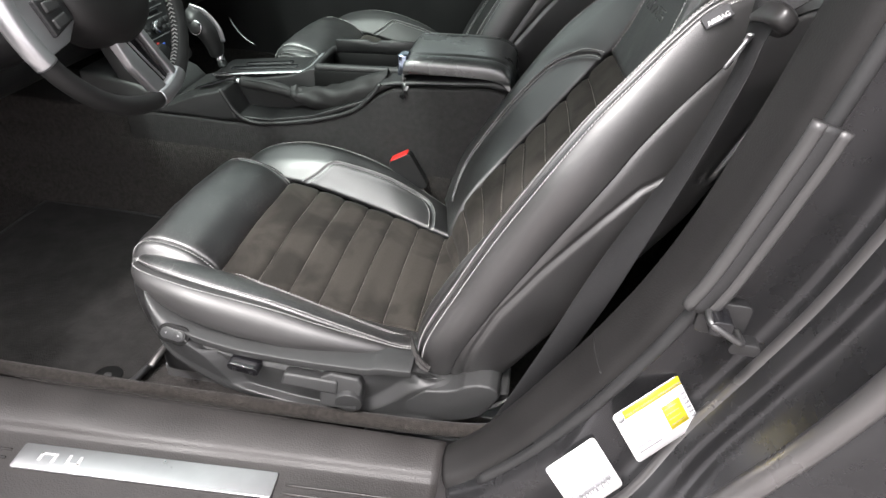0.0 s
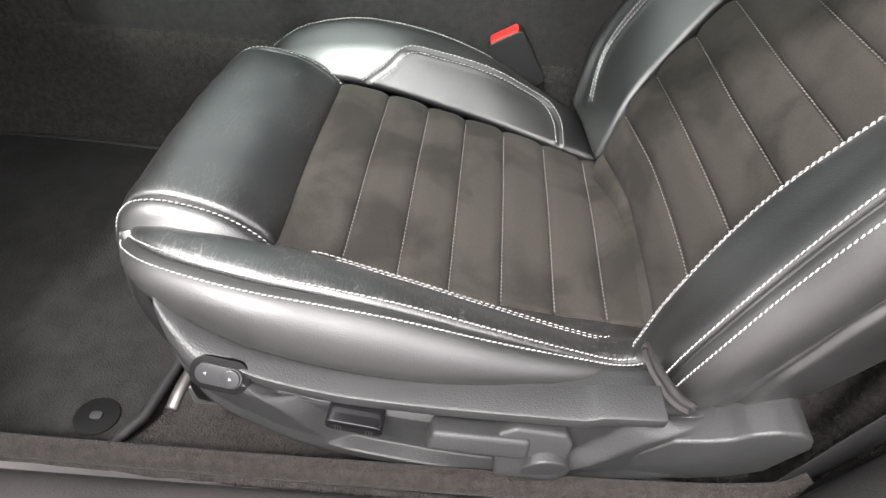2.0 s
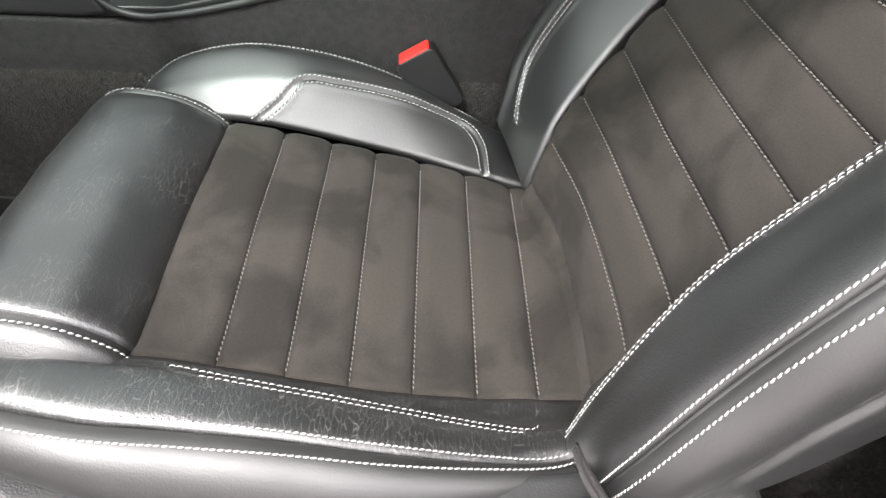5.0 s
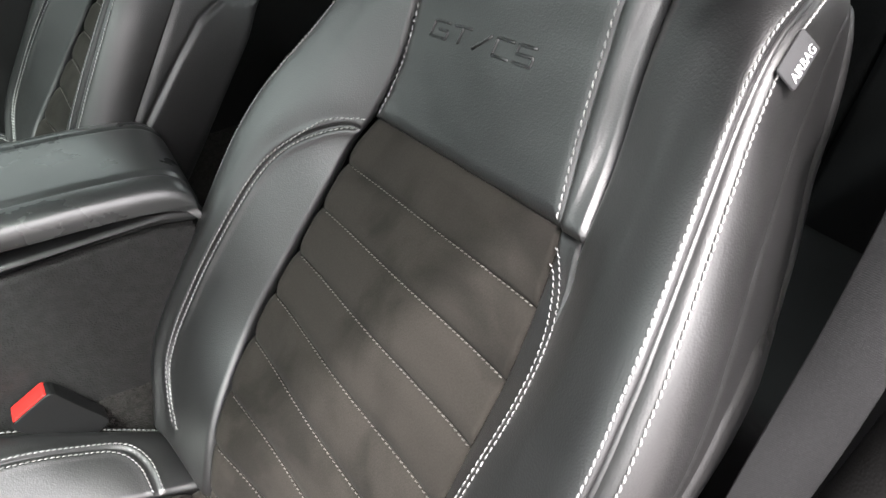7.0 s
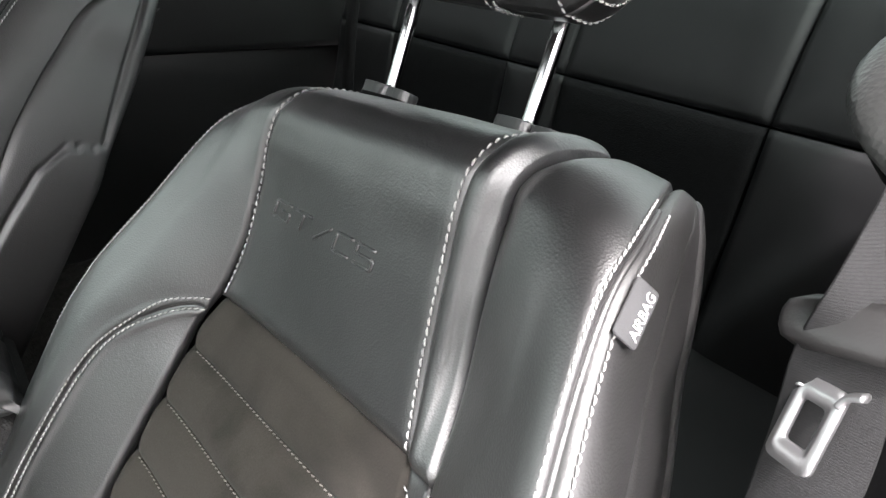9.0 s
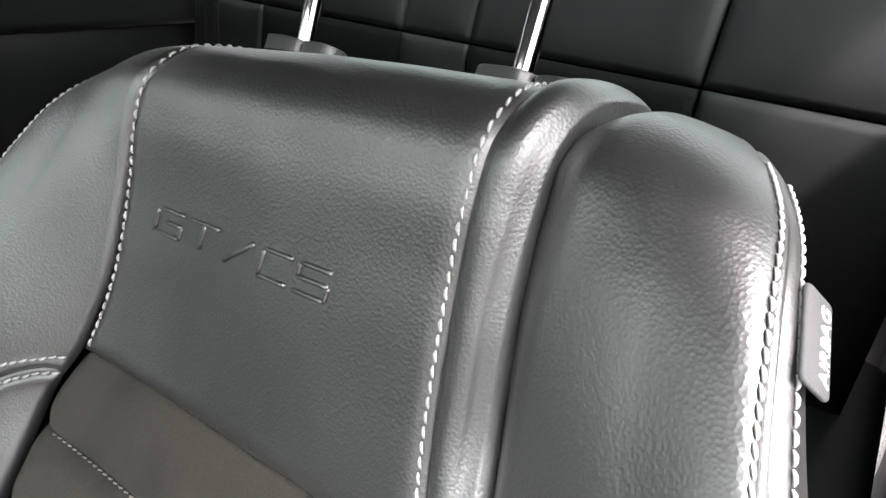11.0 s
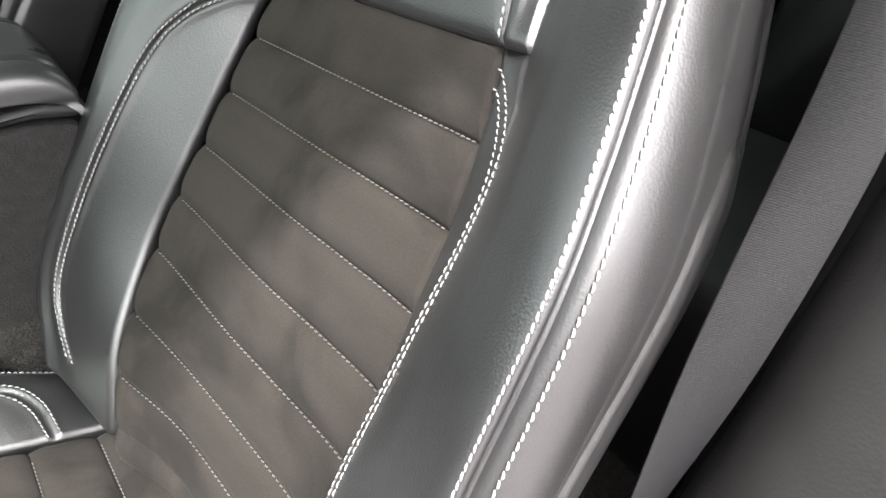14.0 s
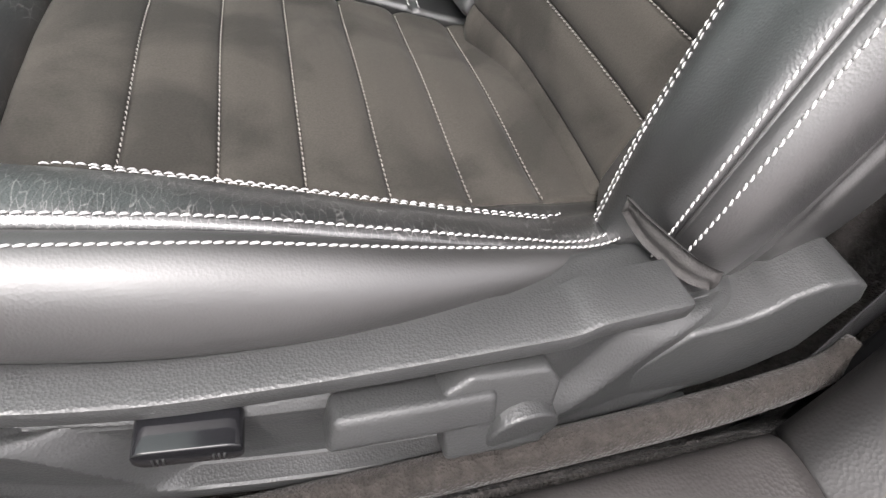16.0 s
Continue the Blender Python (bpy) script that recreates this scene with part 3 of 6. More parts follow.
def build_cushion(seat):
    s = cushion_sheet()
    seams = [-0.432, -0.364, -0.308, -0.254, -0.199, -0.141, -0.082, 0.03]
    ins = part("cushion_insert", panel(s, (row_at(-0.44), row_at(0.03)), (3.02, 4.98), 8, 8, 0.001, 0.01, 0.02), SUEDE, seat, "brown suede seat insert")
    ins.location.z = -0.014
    for a, b in zip(seams, seams[1:]):
        part("suede_strip", panel(s, (row_at(a), row_at(b)), (3.0, 5.0), 18, 34, 0.006, 0.017, 0.01, bumps=tuck(0.0062, 0.014, wrinkles(22, 0.0014)), open_edges="lr"), SUEDE, ins).location.z = 0.014
    sew("insert_stitching", s, [[(row_at(x), 3.04), (row_at(x), 4.0), (row_at(x), 4.86)] for x in seams[1:-1]], ins, lift=-0.0017, thick=0.00058, pitch=0.0056, long=0.0036, thread=DULL).location.z = 0.014
    ri = row_at
    b_out = part("door_side_bolster", panel(s, (ri(-0.555), ri(0.03)), (1.0, 3.0), 70, 26, 0.003, 0.012, 0.012, bumps=wrinkles(30, 0.0014)), CRACKED, seat, "creased and worn black leather bolster")
    part("door_side_panel", panel(s, (ri(-0.56), ri(0.0)), (0.0, 1.0), 70, 26, 0.003, 0.010, 0.012, bumps=belly), SIDE_VINYL, seat, "smooth black leather side panel")
    sew("bolster_stitching", s, [[(ri(-0.553), 1.13), (ri(-0.52), 1.15), (ri(-0.43), 1.14), (ri(-0.29), 1.14), (ri(-0.14), 1.14), (ri(-0.085), 1.15), (ri(-0.05), 1.4)]], b_out, thick=0.0008, pitch=0.0052, long=0.0047)
    sew("bolster_stitching", s, [[(ri(-0.553), 0.78), (ri(-0.52), 0.80), (ri(-0.43), 0.83), (ri(-0.29), 0.84), (ri(-0.14), 0.80), (ri(-0.085), 0.78), (ri(-0.05), 1.0)]], b_out, thick=0.0008, pitch=0.0052, long=0.0047, lift=0.0075)
    hem = [(-0.385, 2.20), (-0.36, 2.04), (-0.31, 1.97), (-0.25, 1.95), (-0.19, 1.95), (-0.13, 1.95), (-0.10, 2.0), (-0.092, 2.15)]
    sew("inner_stitching", s, [[(ri(x), c) for x, c in hem], [(ri(x + (0.008 if x < -0.37 else -0.008 if x > -0.11 else 0.0)), c - 0.13) for x, c in hem[1:-1]]], b_out, thick=0.0006, lift=0.0037)
    arc = [(-0.405, 5.05), (-0.375, 5.5), (-0.346, 6.0), (-0.30, 6.02), (-0.25, 6.02), (-0.19, 6.03), (-0.14, 6.0), (-0.118, 5.6), (-0.112, 5.05)]
    arc2 = [(-0.392, 5.05), (-0.365, 5.45), (-0.340, 5.86), (-0.30, 5.86), (-0.25, 5.87), (-0.19, 5.87), (-0.15, 5.82), (-0.130, 5.5), (-0.124, 5.05)]
    mid = [((x + y) / 2, (c + e) / 2) for (x, c), (y, e) in zip(arc, arc2)]
    w = s.wing(5, 6)
    b_in = part("console_side_bolster", panel(w, (ri(-0.555), ri(0.03)), (5.0, 7.0), 150, 70, 0.003, 0.010, 0.012, bumps=groove(along(w, [(ri(x), c) for x, c in mid]), 0.0036, 0.0024, 0.0010, soft_wing), open_edges="l"), LEATHER, seat)
    part("console_side_panel", panel(s, (ri(-0.56), ri(0.03)), (7.0, 8.0), 50, 10, 0.004, 0.016, 0.012), LEATHER, seat)
    sew("inner_stitching", w, [[(ri(x), c) for x, c in arc], [(ri(x), c) for x, c in arc2], [(ri(x), 6.95) for x in (-0.55, -0.5, -0.43, -0.36, -0.29, -0.22, -0.14, -0.085, -0.04)]], b_in, thick=0.0009, lift=0.0030)
    # front pad, rolled over the front edge
    prof = [(-0.427, 0.270), (-0.440, 0.294), (-0.470, 0.316), (-0.505, 0.328), (-0.540, 0.331), (-0.566, 0.322), (-0.583, 0.296), (-0.588, 0.255), (-0.578, 0.205), (-0.560, 0.165)]
    rows = []
    for x, z in prof:
        cols = []
        for y, dx, dz in ((-0.215, 0.018, -0.045), (-0.197, 0.008, -0.020), (-0.172, 0.0, -0.001), (-0.09, -0.002, 0.003), (0.0, -0.003, 0.004), (0.08, -0.002, 0.003), (0.158, 0.0, -0.003), (0.180, 0.008, -0.018), (0.195, 0.02, -0.045)):
            cols.append((x + dx, y, z + dz - 0.012 * (y + 0.17) / 0.33))
        rows.append(cols)
    f = Sheet(rows)
    pad = part("front_pad", panel(f, (0, 9), (2, 6), 46, 40, 0.003, 0.012, 0.012, sign=-1, bumps=wrinkles(26, 0.0013, 9)), WORN, seat, "worn black leather front pad of the cushion")
    part("pad_side", panel(f, (0, 9), (0, 2), 40, 10, 0.004, 0.014, 0.010, sign=-1), LEATHER, seat)
    part("pad_side", panel(f, (0, 9), (6, 8), 40, 10, 0.004, 0.014, 0.010, sign=-1), LEATHER, seat)
    sew("pad_stitching", f, [[(0.2, 1.8), (1, 1.82), (2, 1.84), (3, 1.84), (4, 1.84), (5, 1.84), (6, 1.84), (7, 1.84)], [(0.2, 6.1), (1, 6.1), (2, 6.1), (3, 6.1), (4, 6.1), (5, 6.1), (6, 6.1), (7, 6.1)]], pad, sign=-1, thick=0.0009)


def soft_wing(S, T, p):
    e = np.cumsum(np.c_[np.zeros(len(p)), np.linalg.norm(np.diff(p, axis=1), axis=-1)], 1)
    return wrinkles(14, 0.0006, 7)(S, T, p) - 0.005 * np.clip(1 - e / 0.007, 0, 1) ** 2


def roll_over(S, T, p):
    return 0.006 * np.sin(np.pi * np.clip(T, 0, 1)) ** 0.8


def bulge(S, T, p):
    fade = np.clip((0.67 - (p - ORIGIN) @ UP) / 0.16, 0, 1)
    return 0.008 * fade * np.sin(np.pi * T) + wrinkles(14, 0.0014, 4)(S, T, p)


def pocket_seam(S, T, p):
    """The curved seam on the side of the backrest; the lower rear piece sits a little proud."""
    d = p - ORIGIN
    u, n = d @ UP, d @ OUT
    line = np.interp(u, [0.0, 0.03, 0.07, 0.12, 0.20, 0.30, 0.40, 0.46, 0.495, 0.51], [-0.09, -0.055, -0.033, -0.016, -0.005, -0.010, -0.022, -0.034, -0.055, -0.10])
    gap = n - line
    return -0.0035 * np.exp(-(gap / 0.0035) ** 2) + 0.0025 / (1 + np.exp(np.clip(gap / 0.002, -30, 30)))


def top_folds(S, T, p):
    d = p - ORIGIN
    u, off = d @ UP, d[..., 1]
    local = np.exp(-((u - 0.672) / 0.022) ** 2 - ((off + 0.062) / 0.026) ** 2)
    return wrinkles(24, 0.001, 11)(S, T, p) + 0.0007 * wrinkles(45, 1.0, 3)(S, T, p) * np.sin((u * 0.5 - off * 0.9) * 2 * math.pi / 0.012 + 260 * (u - 0.67) ** 2 * 40) * local


# the arc sewn across the console-side wing: height up the back, column out from the middle
ARC = [(0.035, 1.7), (0.06, 1.9), (0.10, 2.1), (0.20, 2.2), (0.30, 2.28), (0.38, 2.22), (0.428, 2.0), (0.460, 1.66), (0.476, 1.3), (0.480, 1.06)]
HEM = [(0.02, 1.98), (0.05, 2.0), (0.10, 2.0), (0.20, 2.0), (0.30, 2.0), (0.38, 2.0), (0.425, 1.9), (0.455, 1.6), (0.470, 1.3), (0.474, 1.06)]


def valley(S, T, p):
    """The door-side wing dives under the roll beside the upper panel."""
    e = np.cumsum(np.c_[np.zeros(len(p)), np.linalg.norm(np.diff(p, axis=1), axis=-1)], 1)
    u = (p - ORIGIN) @ UP
    return -0.009 * np.clip((u - 0.44) / 0.08, 0, 1) * np.clip(1 - (e[:, -1:] - e) / 0.018, 0, 1) ** 2 + wrinkles(14, 0.0009, -7)(S, T, p)


def build_back(seat):
    s = back_sheet()
    R = back_row
    seams = [-0.02, 0.016, 0.076, 0.136, 0.197, 0.257, 0.317, 0.376, 0.435, 0.500]
    ins = part("back_insert", panel(s, (R(-0.02), R(0.5)), (5.02, 6.98), 8, 8, 0.001, 0.01, 0.02), SUEDE, seat, "brown suede backrest insert")
    ins.location = Vector(OUT) * -0.014
    for a, b in zip(seams, seams[1:]):
        part("suede_strip", panel(s, (R(a), R(b)), (5.0, 7.0), 18, 30, 0.006, 0.017, 0.01, bumps=tuck(0.0072, 0.014, wrinkles(22, 0.0012, 2)), open_edges="lr"), SUEDE, ins).location = Vector(OUT) * 0.014
    sew("insert_stitching", s, [[(R(u), 5.04), (R(u), 6.0), (R(u), 6.88)] for u in seams[2:-1]], ins, lift=-0.0015, thick=0.00065, pitch=0.0056, long=0.0036, thread=DULL).location = Vector(OUT) * 0.014
    names = {-1: "door_side", 1: "console_side"}
    for d in (-1, 1):
        w = s.wing(6 + d, 6 + 2 * d)

        def cols(a, b):
            return (6 + a, 6 + b) if d > 0 else (6 - b, 6 - a)
        foot = 0.0 if d > 0 else 0.016
        if d > 0:
            low = part(names[d] + "_wing", panel(w, (R(foot), 13.9), cols(1.0, 4.0), 230, 100, 0.004, 0.006, 0.012, bumps=groove(along(w, [(R(u), 6 + c + 0.07) for u, c in ARC]), 0.0042, 0.0024, 0.0011, soft_wing), open_edges="l"), LEATHER, seat, "black leather backrest wing")
        else:
            low = part(names[d] + "_wing", panel(w, (R(foot), 13.9), cols(2.0, 4.0), 110, 50, 0.0045, 0.006, 0.014, bumps=valley, open_edges="r"), LEATHER, seat, "black leather backrest wing")
            part(names[d] + "_inner_wing", panel(w, (R(foot), R(0.5)), cols(1.0, 2.0), 50, 12, 0.003, 0.010, 0.012, open_edges="l", bumps=wrinkles(14, 0.0012, -7)), LEATHER, seat)
        if d < 0:
            part(names[d] + "_top_roll", panel(w, (R(0.5), R(0.727)), cols(1.0, 2.0), 60, 24, 0.004, 0.006, 0.016, bumps=roll_over, open_edges="l"), LEATHER, seat)
        part(names[d] + "_side_panel", panel(w, (R(foot), 13.9), cols(4.0, 5.0), 110, 40, 0.0045, 0.007, 0.014, bumps=bulge, open_edges="r" if d > 0 else "l"), BACK_VINYL, seat, "black leather backrest side")
        part(names[d] + "_rear_side", panel(w, (R(-0.04), 13.9), cols(5.0, 6.0), 120, 50, 0.003, 0.012, 0.012, bumps=pocket_seam), BACK_VINYL, seat)
        us = (0.02, 0.035, 0.10, 0.20, 0.30, 0.40, 0.50, 0.56, 0.62, 0.66, 0.69, 0.700, 0.706)
        sew("wing_stitching", s, [[(R(u), 6 + d * 3.86) for u in (*us, 0.711)]], low, thick=0.0008, pitch=0.0052, long=0.0047, lift=0.0020)
        sew("wing_stitching", w, [[(R(u), 6 + d * 4.17) for u in us]], low, thick=0.0008, pitch=0.0052, long=0.0047, lift=lambda p: 0.0026 + 0.0041 * min(1.0, max(0.0, (0.67 - float((p - ORIGIN) @ UP)) / 0.16)))
        part("welt", tube(along(w, [(R(u), 6 + d * 4.02) for u in (0.03, 0.10, 0.20, 0.30, 0.40, 0.50, 0.56, 0.62, 0.66, 0.69, 0.706)]) - s.normal(R(0.3), 6 + d * 4.0) * 0.0030, 0.0024, 8), LEATHER, low)
        for k in (0.0, 0.14):
            sew("inner_stitching", w, [[(R(u + (0.10 * k if c < 1.95 and u > 0.3 else 0)), 6 + d * (c + k * (1 if c > 1.65 else 0.4))) for u, c in (ARC if d > 0 else HEM)]], low, thick=0.0009 if d > 0 else 0.0006, lift=0.0030 if d > 0 else 0.0018)
    top = part("top_panel", panel(s, (R(0.5), 13.95), (5.0, 7.0), 110, 80, 0.004, 0.012, 0.012, bumps=top_folds), LEATHER, seat, "black leather upper panel with embossed shapes")
    sew("top_stitching", s, [[(R(u), 6 + d * 0.95) for u in (0.505, 0.53, 0.56, 0.62, 0.66, 0.69, 0.715, 0.725)] for d in (-1, 1)], top, thick=0.0009, pitch=0.0068, long=0.0052)
    # rear shell of the backrest
    part("back_shell", rear_shell(s, R), SMOOTH, seat, "black plastic rear shell")
    # embossed strokes on the upper panel
    strokes = dict(a=[(1, 1, 0, 1), (0, 1, 0, 0), (0, 0, 1, 0), (1, 0, 1, 0.5), (1, 0.5, 0.45, 0.5)], b=[(0, 1, 1, 1), (0.5, 1, 0.5, 0)], e=[(1, 1, 0, 1), (0, 1, 0, 0.5), (0, 0.5, 1, 0.5), (1, 0.5, 1, 0), (1, 0, 0, 0)], d=[(1, 1, 0, 1), (0, 1, 0, 0), (0, 0, 1, 0)], c=[(0.1, 0, 0.9, 1)])
    for k, ch in enumerate("abcde"):
        for x0, y0, x1, y1 in strokes[ch]:
            w = 0.0175
            o = [-0.072 + k * 0.0222 + w * (x + 0.15 * y) for x, y in ((x0, y0), (x1, y1))]
            u = [0.597 + 0.0150 * y for y in (y0, y1)]
            path = []
            for t in np.linspace(0, 1, 5):
                off, uu = -(o[0] + (o[1] - o[0]) * t), u[0] + (u[1] - u[0]) * t
                r = R(uu)
                q = s.at(r, 6 + off / 0.105)
                path.append(q + s.normal(r, 6.0) * 0.0011)
            part("embossed_stroke", tube(path, 0.0014, 8, smooth=False), LEATHER, top)


def rear_shell(s, R):
    r = np.linspace(R(-0.02), 13.95, 40)
    t = np.linspace(0, 1, 14)
    a, b = s.at(r, 0.1), s.at(r, 11.9)
    p = a[:, None] + (b - a)[:, None] * t[None, :, None] - OUT * (0.02 * np.sin(np.pi * t))[None, :, None]
    q = p - OUT * -0.012
    f = grid_faces(40, 14)
    return list(p.reshape(-1, 3)) + list(q.reshape(-1, 3)), f + [tuple(i + 560 for i in x[::-1]) for x in f]


def build_headrest(seat):
    for y in (0.130, -0.037):
        base = np.array([0.338, y, 0.800 - 0.06 * (y + 0.037)])
        lean = np.array([0.30, 0, 0.954])
        part("headrest_post", tube([base - lean * 0.03, base + lean * 0.06, base + lean * 0.13], 0.0062, 14), CHROME, seat, "chrome headrest post")
        m = Matrix.Translation((0.331, y - 0.010, 0.8110 - 0.055 * (y + 0.037))) @ Matrix.Rotation(radians(-4), 4, "X") @ Matrix.Rotation(radians(27), 4, "Y") @ Matrix.Rotation(radians(90), 4, "Z")
        guide = part("headrest_guide", placed(prism(rounded(0.036, 0.027, 0.0125, 7), -0.014, 0.0075, "z", 0.0055, 4), m @ Matrix.Translation((0.011, 0, 0))), LEATHER, seat, "black plastic headrest guide with release button")
        part("release_button", placed(prism(rounded(0.029, 0.024, 0.0115, 7), -0.014, 0.0060, "z", 0.0058, 4), m @ Matrix.Translation((-0.020, 0, 0))), LEATHER, guide)
        part("guide_collar", placed(prism(rounded(0.064, 0.030, 0.0145, 7), -0.016, -0.0025, "z", 0.002, 2), m @ Matrix.Translation((-0.003, 0, 0))), BLACK, guide)
    rows = []
    for k in range(13):
        a = radians(-90 + 360 * k / 12)
        cols = []
        for j in range(11):
            t = -1 + 2 * j / 10
            w = 0.152 * t
            sq = (1 - abs(t) ** 6) ** (1 / 2.2) if abs(t) < 1 else 0.0
            c = np.array([0.366, 0.048, 0.960])
            rad_n, rad_u = 0.060 * (0.30 + 0.70 * sq), 0.080 * (0.35 + 0.65 * sq)
            cols.append(c + np.array([0, w, 0]) + OUT * rad_n * math.cos(a) + UP * rad_u * math.sin(a))
        rows.append(cols)
    h = Sheet(rows)
    head = part("headrest", panel(h, (0, 12), (3.2, 7.9), 60, 40, 0.004, 0.012, 0.004, sign=1, open_edges="tb"), LEATHER, seat, "black leather headrest with white stitched seams")
    for c in ((0, 3.2), (7.9, 10)):
        part("headrest_side", panel(h, (0, 12), c, 60, 16, 0.004, 0.012, 0.004, sign=1, open_edges="tb"), LEATHER, head)
    sew("headrest_stitching", h, [[(r, c) for r in range(0, 13)] for c in (0.75, 1.2, 3.1, 3.35, 7.75, 8.0)], head, sign=1, thick=0.0009)


def build_trim(seat):
    """The moulded plastic shield on the door side of the seat, with its switches."""
    xs = [-0.505, -0.485, -0.455, -0.40, -0.35, -0.25, -0.15, -0.08, -0.03, 0.01, 0.05, 0.075, 0.088]
    top = [(-0.268, 0.304), (-0.285, 0.290), (-0.298, 0.275), (-0.306, 0.260), (-0.309, 0.251), (-0.309, 0.248), (-0.309, 0.250), (-0.307, 0.254), (-0.290, 0.236), (-0.280, 0.226), (-0.276, 0.225), (-0.276, 0.222), (-0.276, 0.218)]
    mid = [(-0.276, 0.295), (-0.298, 0.265), (-0.315, 0.250), (-0.324, 0.232), (-0.328, 0.222), (-0.330, 0.206), (-0.326, 0.192), (-0.312, 0.188), (-0.306, 0.196), (-0.302, 0.205), (-0.296, 0.212), (-0.290, 0.214), (-0.284, 0.212)]
    bot = [(-0.272, 0.278), (-0.292, 0.235), (-0.308, 0.205), (-0.316, 0.174), (-0.318, 0.156), (-0.320, 0.143), (-0.318, 0.138), (-0.312, 0.142), (-0.308, 0.152), (-0.304, 0.164), (-0.298, 0.180), (-0.292, 0.195), (-0.284, 0.206)]
    rows = []
    for x, a, m, b in zip(xs, top, mid, bot):
        rows.append([(x, a[0] + 0.045, a[1] + 0.002), (x, *a), (x, m[0], (a[1] * 0.55 + m[1] * 0.45)), (x, *m), (x, (m[0] * 0.4 + b[0] * 0.6), m[1] * 0.45 + b[1] * 0.55), (x, *b), (x, b[0] + 0.05, b[1] - 0.006)])
    s = Sheet(rows)

    def recess(S, T, p):
        def step(v, a, b):
            return np.clip((v - a) / (b - a), 0, 1)
        t = T * 6
        x = p[..., 0]
        front, rear = -0.412 + 0.026 * (t - 2), -0.050 - 0.040 * (t - 2)
        inside = step(x, front, front + 0.020) * (1 - step(x, rear - 0.025, rear)) * step(t, 1.02, 1.10) * (1 - step(t, 4.30, 4.40))
        return -0.014 * inside

    shield = sharp(part("side_shield", panel(s, (0, 12), (0, 6), 200, 150, 0.002, 0.006, 0.006, sign=-1, bumps=recess), PLASTIC, seat, "dark grey grained plastic seat shield"), 24)

    # flat ledge along the top of the shield
    ledge = [(-0.452, -0.290, 0.268), (-0.430, -0.302, 0.267), (-0.404, -0.309, 0.264), (-0.345, -0.313, 0.257), (-0.286, -0.314, 0.255), (-0.227, -0.314, 0.255), (-0.169, -0.314, 0.257), (-0.130, -0.314, 0.259), (-0.112, -0.313, 0.264), (-0.067, -0.311, 0.266), (-0.062, -0.308, 0.264)]
    line = crom(ledge, np.linspace(0, len(ledge) - 1, 80))
    v = [(x, y - 0.009 * min(1, max(0, (x + 0.50) / 0.06)) + dy, z + dz) for x, y, z in line for dy, dz in ((0.036, -0.003), (0.003, 0.0), (0.0008, -0.0012), (0.0, -0.004), (0.002, -0.014), (0.036, -0.016))]
    f = grid_faces(80, 6, closed=True) + [(5, 4, 3, 2, 1, 0), tuple(79 * 6 + k for k in range(6))]
    sharp(part("ledge", (v, f), PLASTIC, shield), 40)
    hinge = [(-0.126, 0.148), (-0.100, 0.160), (-0.064, 0.198), (-0.041, 0.220), (-0.010, 0.226), (0.006, 0.232), (0.018, 0.243), (0.039, 0.251), (0.058, 0.251), (0.070, 0.244), (0.074, 0.230), (0.066, 0.215), (0.051, 0.184), (0.02, 0.166), (-0.009, 0.156), (-0.089, 0.142)]
    sharp(part("hinge_cover", prism(hinge, -0.256, -0.311, "y", 0.004, 3), PLASTIC, shield, "rounded plastic hinge cover"), 50)

    def on(x, c):
        r = float(np.interp(x, xs, range(len(xs))))
        return Vector(s.at(r, c)), -Vector(s.normal(r, c))

    def stand(x, c, turn=0.0):
        p, n = on(x, c)
        z = n
        xax = Vector((1, 0, 0)) - z * z.x
        xax.normalize()
        m = Matrix((xax, z.cross(xax), z)).transposed().to_4x4()
        return Matrix.Translation(p) @ m @ Matrix.Rotation(radians(turn), 4, "Z")

    m = stand(-0.438, 1.80, -8) @ Matrix.Translation((0, 0, -0.002))
    rocker = part("lumbar_switch", placed(prism(rounded(0.052, 0.029, 0.0142, 8), -0.004, 0.0022, "z", 0.0015, 2), m), BLACK, seat, "black oval switch with a grey rocker")
    grey = mat("grey_rocker", (0.030, 0.030, 0.031), 0.34, vary=-0.2)
    part("rocker", placed(prism(rounded(0.040, 0.0175, 0.0086, 8), 0.0, 0.0055, "z", 0.003, 3), m), grey, rocker)
    part("rocker_dome", placed(prism([(0.0080 * math.cos(radians(a)), 0.0080 * math.sin(radians(a))) for a in range(0, 360, 15)], 0.0, 0.0078, "z", 0.003, 3), m @ Matrix.Translation((0.0105, 0, 0))), grey, rocker)
    for x, d, h in ((-0.0115, -1, 0.0056), (0.0105, 1, 0.0079)):
        part("arrow_mark", placed(prism([(d * 0.0018, 0), (-d * 0.0012, 0.0016), (-d * 0.0012, -0.0016)][::d], 0, 0.0002, "z"), m @ Matrix.Translation((x, 0, h))), INK, rocker)
    m = stand(-0.320, 2.50, -4) @ Matrix.Translation((0, 0, -0.012))
    button = part("slide_button", placed(prism(rounded(0.050, 0.0175, 0.0065, 6), -0.004, 0.016, "z", 0.0045, 3), m), GLOSS, seat, "black ribbed seat slide button")
    for x in (-0.0160, -0.0135, -0.0110, 0.0110, 0.0135, 0.0160):
        part("grip_rib", placed(prism(rounded(0.0011, 0.007, 0.0005, 3), 0.0155, 0.0163, "z"), m @ Matrix.Translation((x, -0.0030, 0))), SMOOTH, button)
    m = stand(-0.213, 2.12, -2) @ Matrix.Translation((0, 0, -0.012))
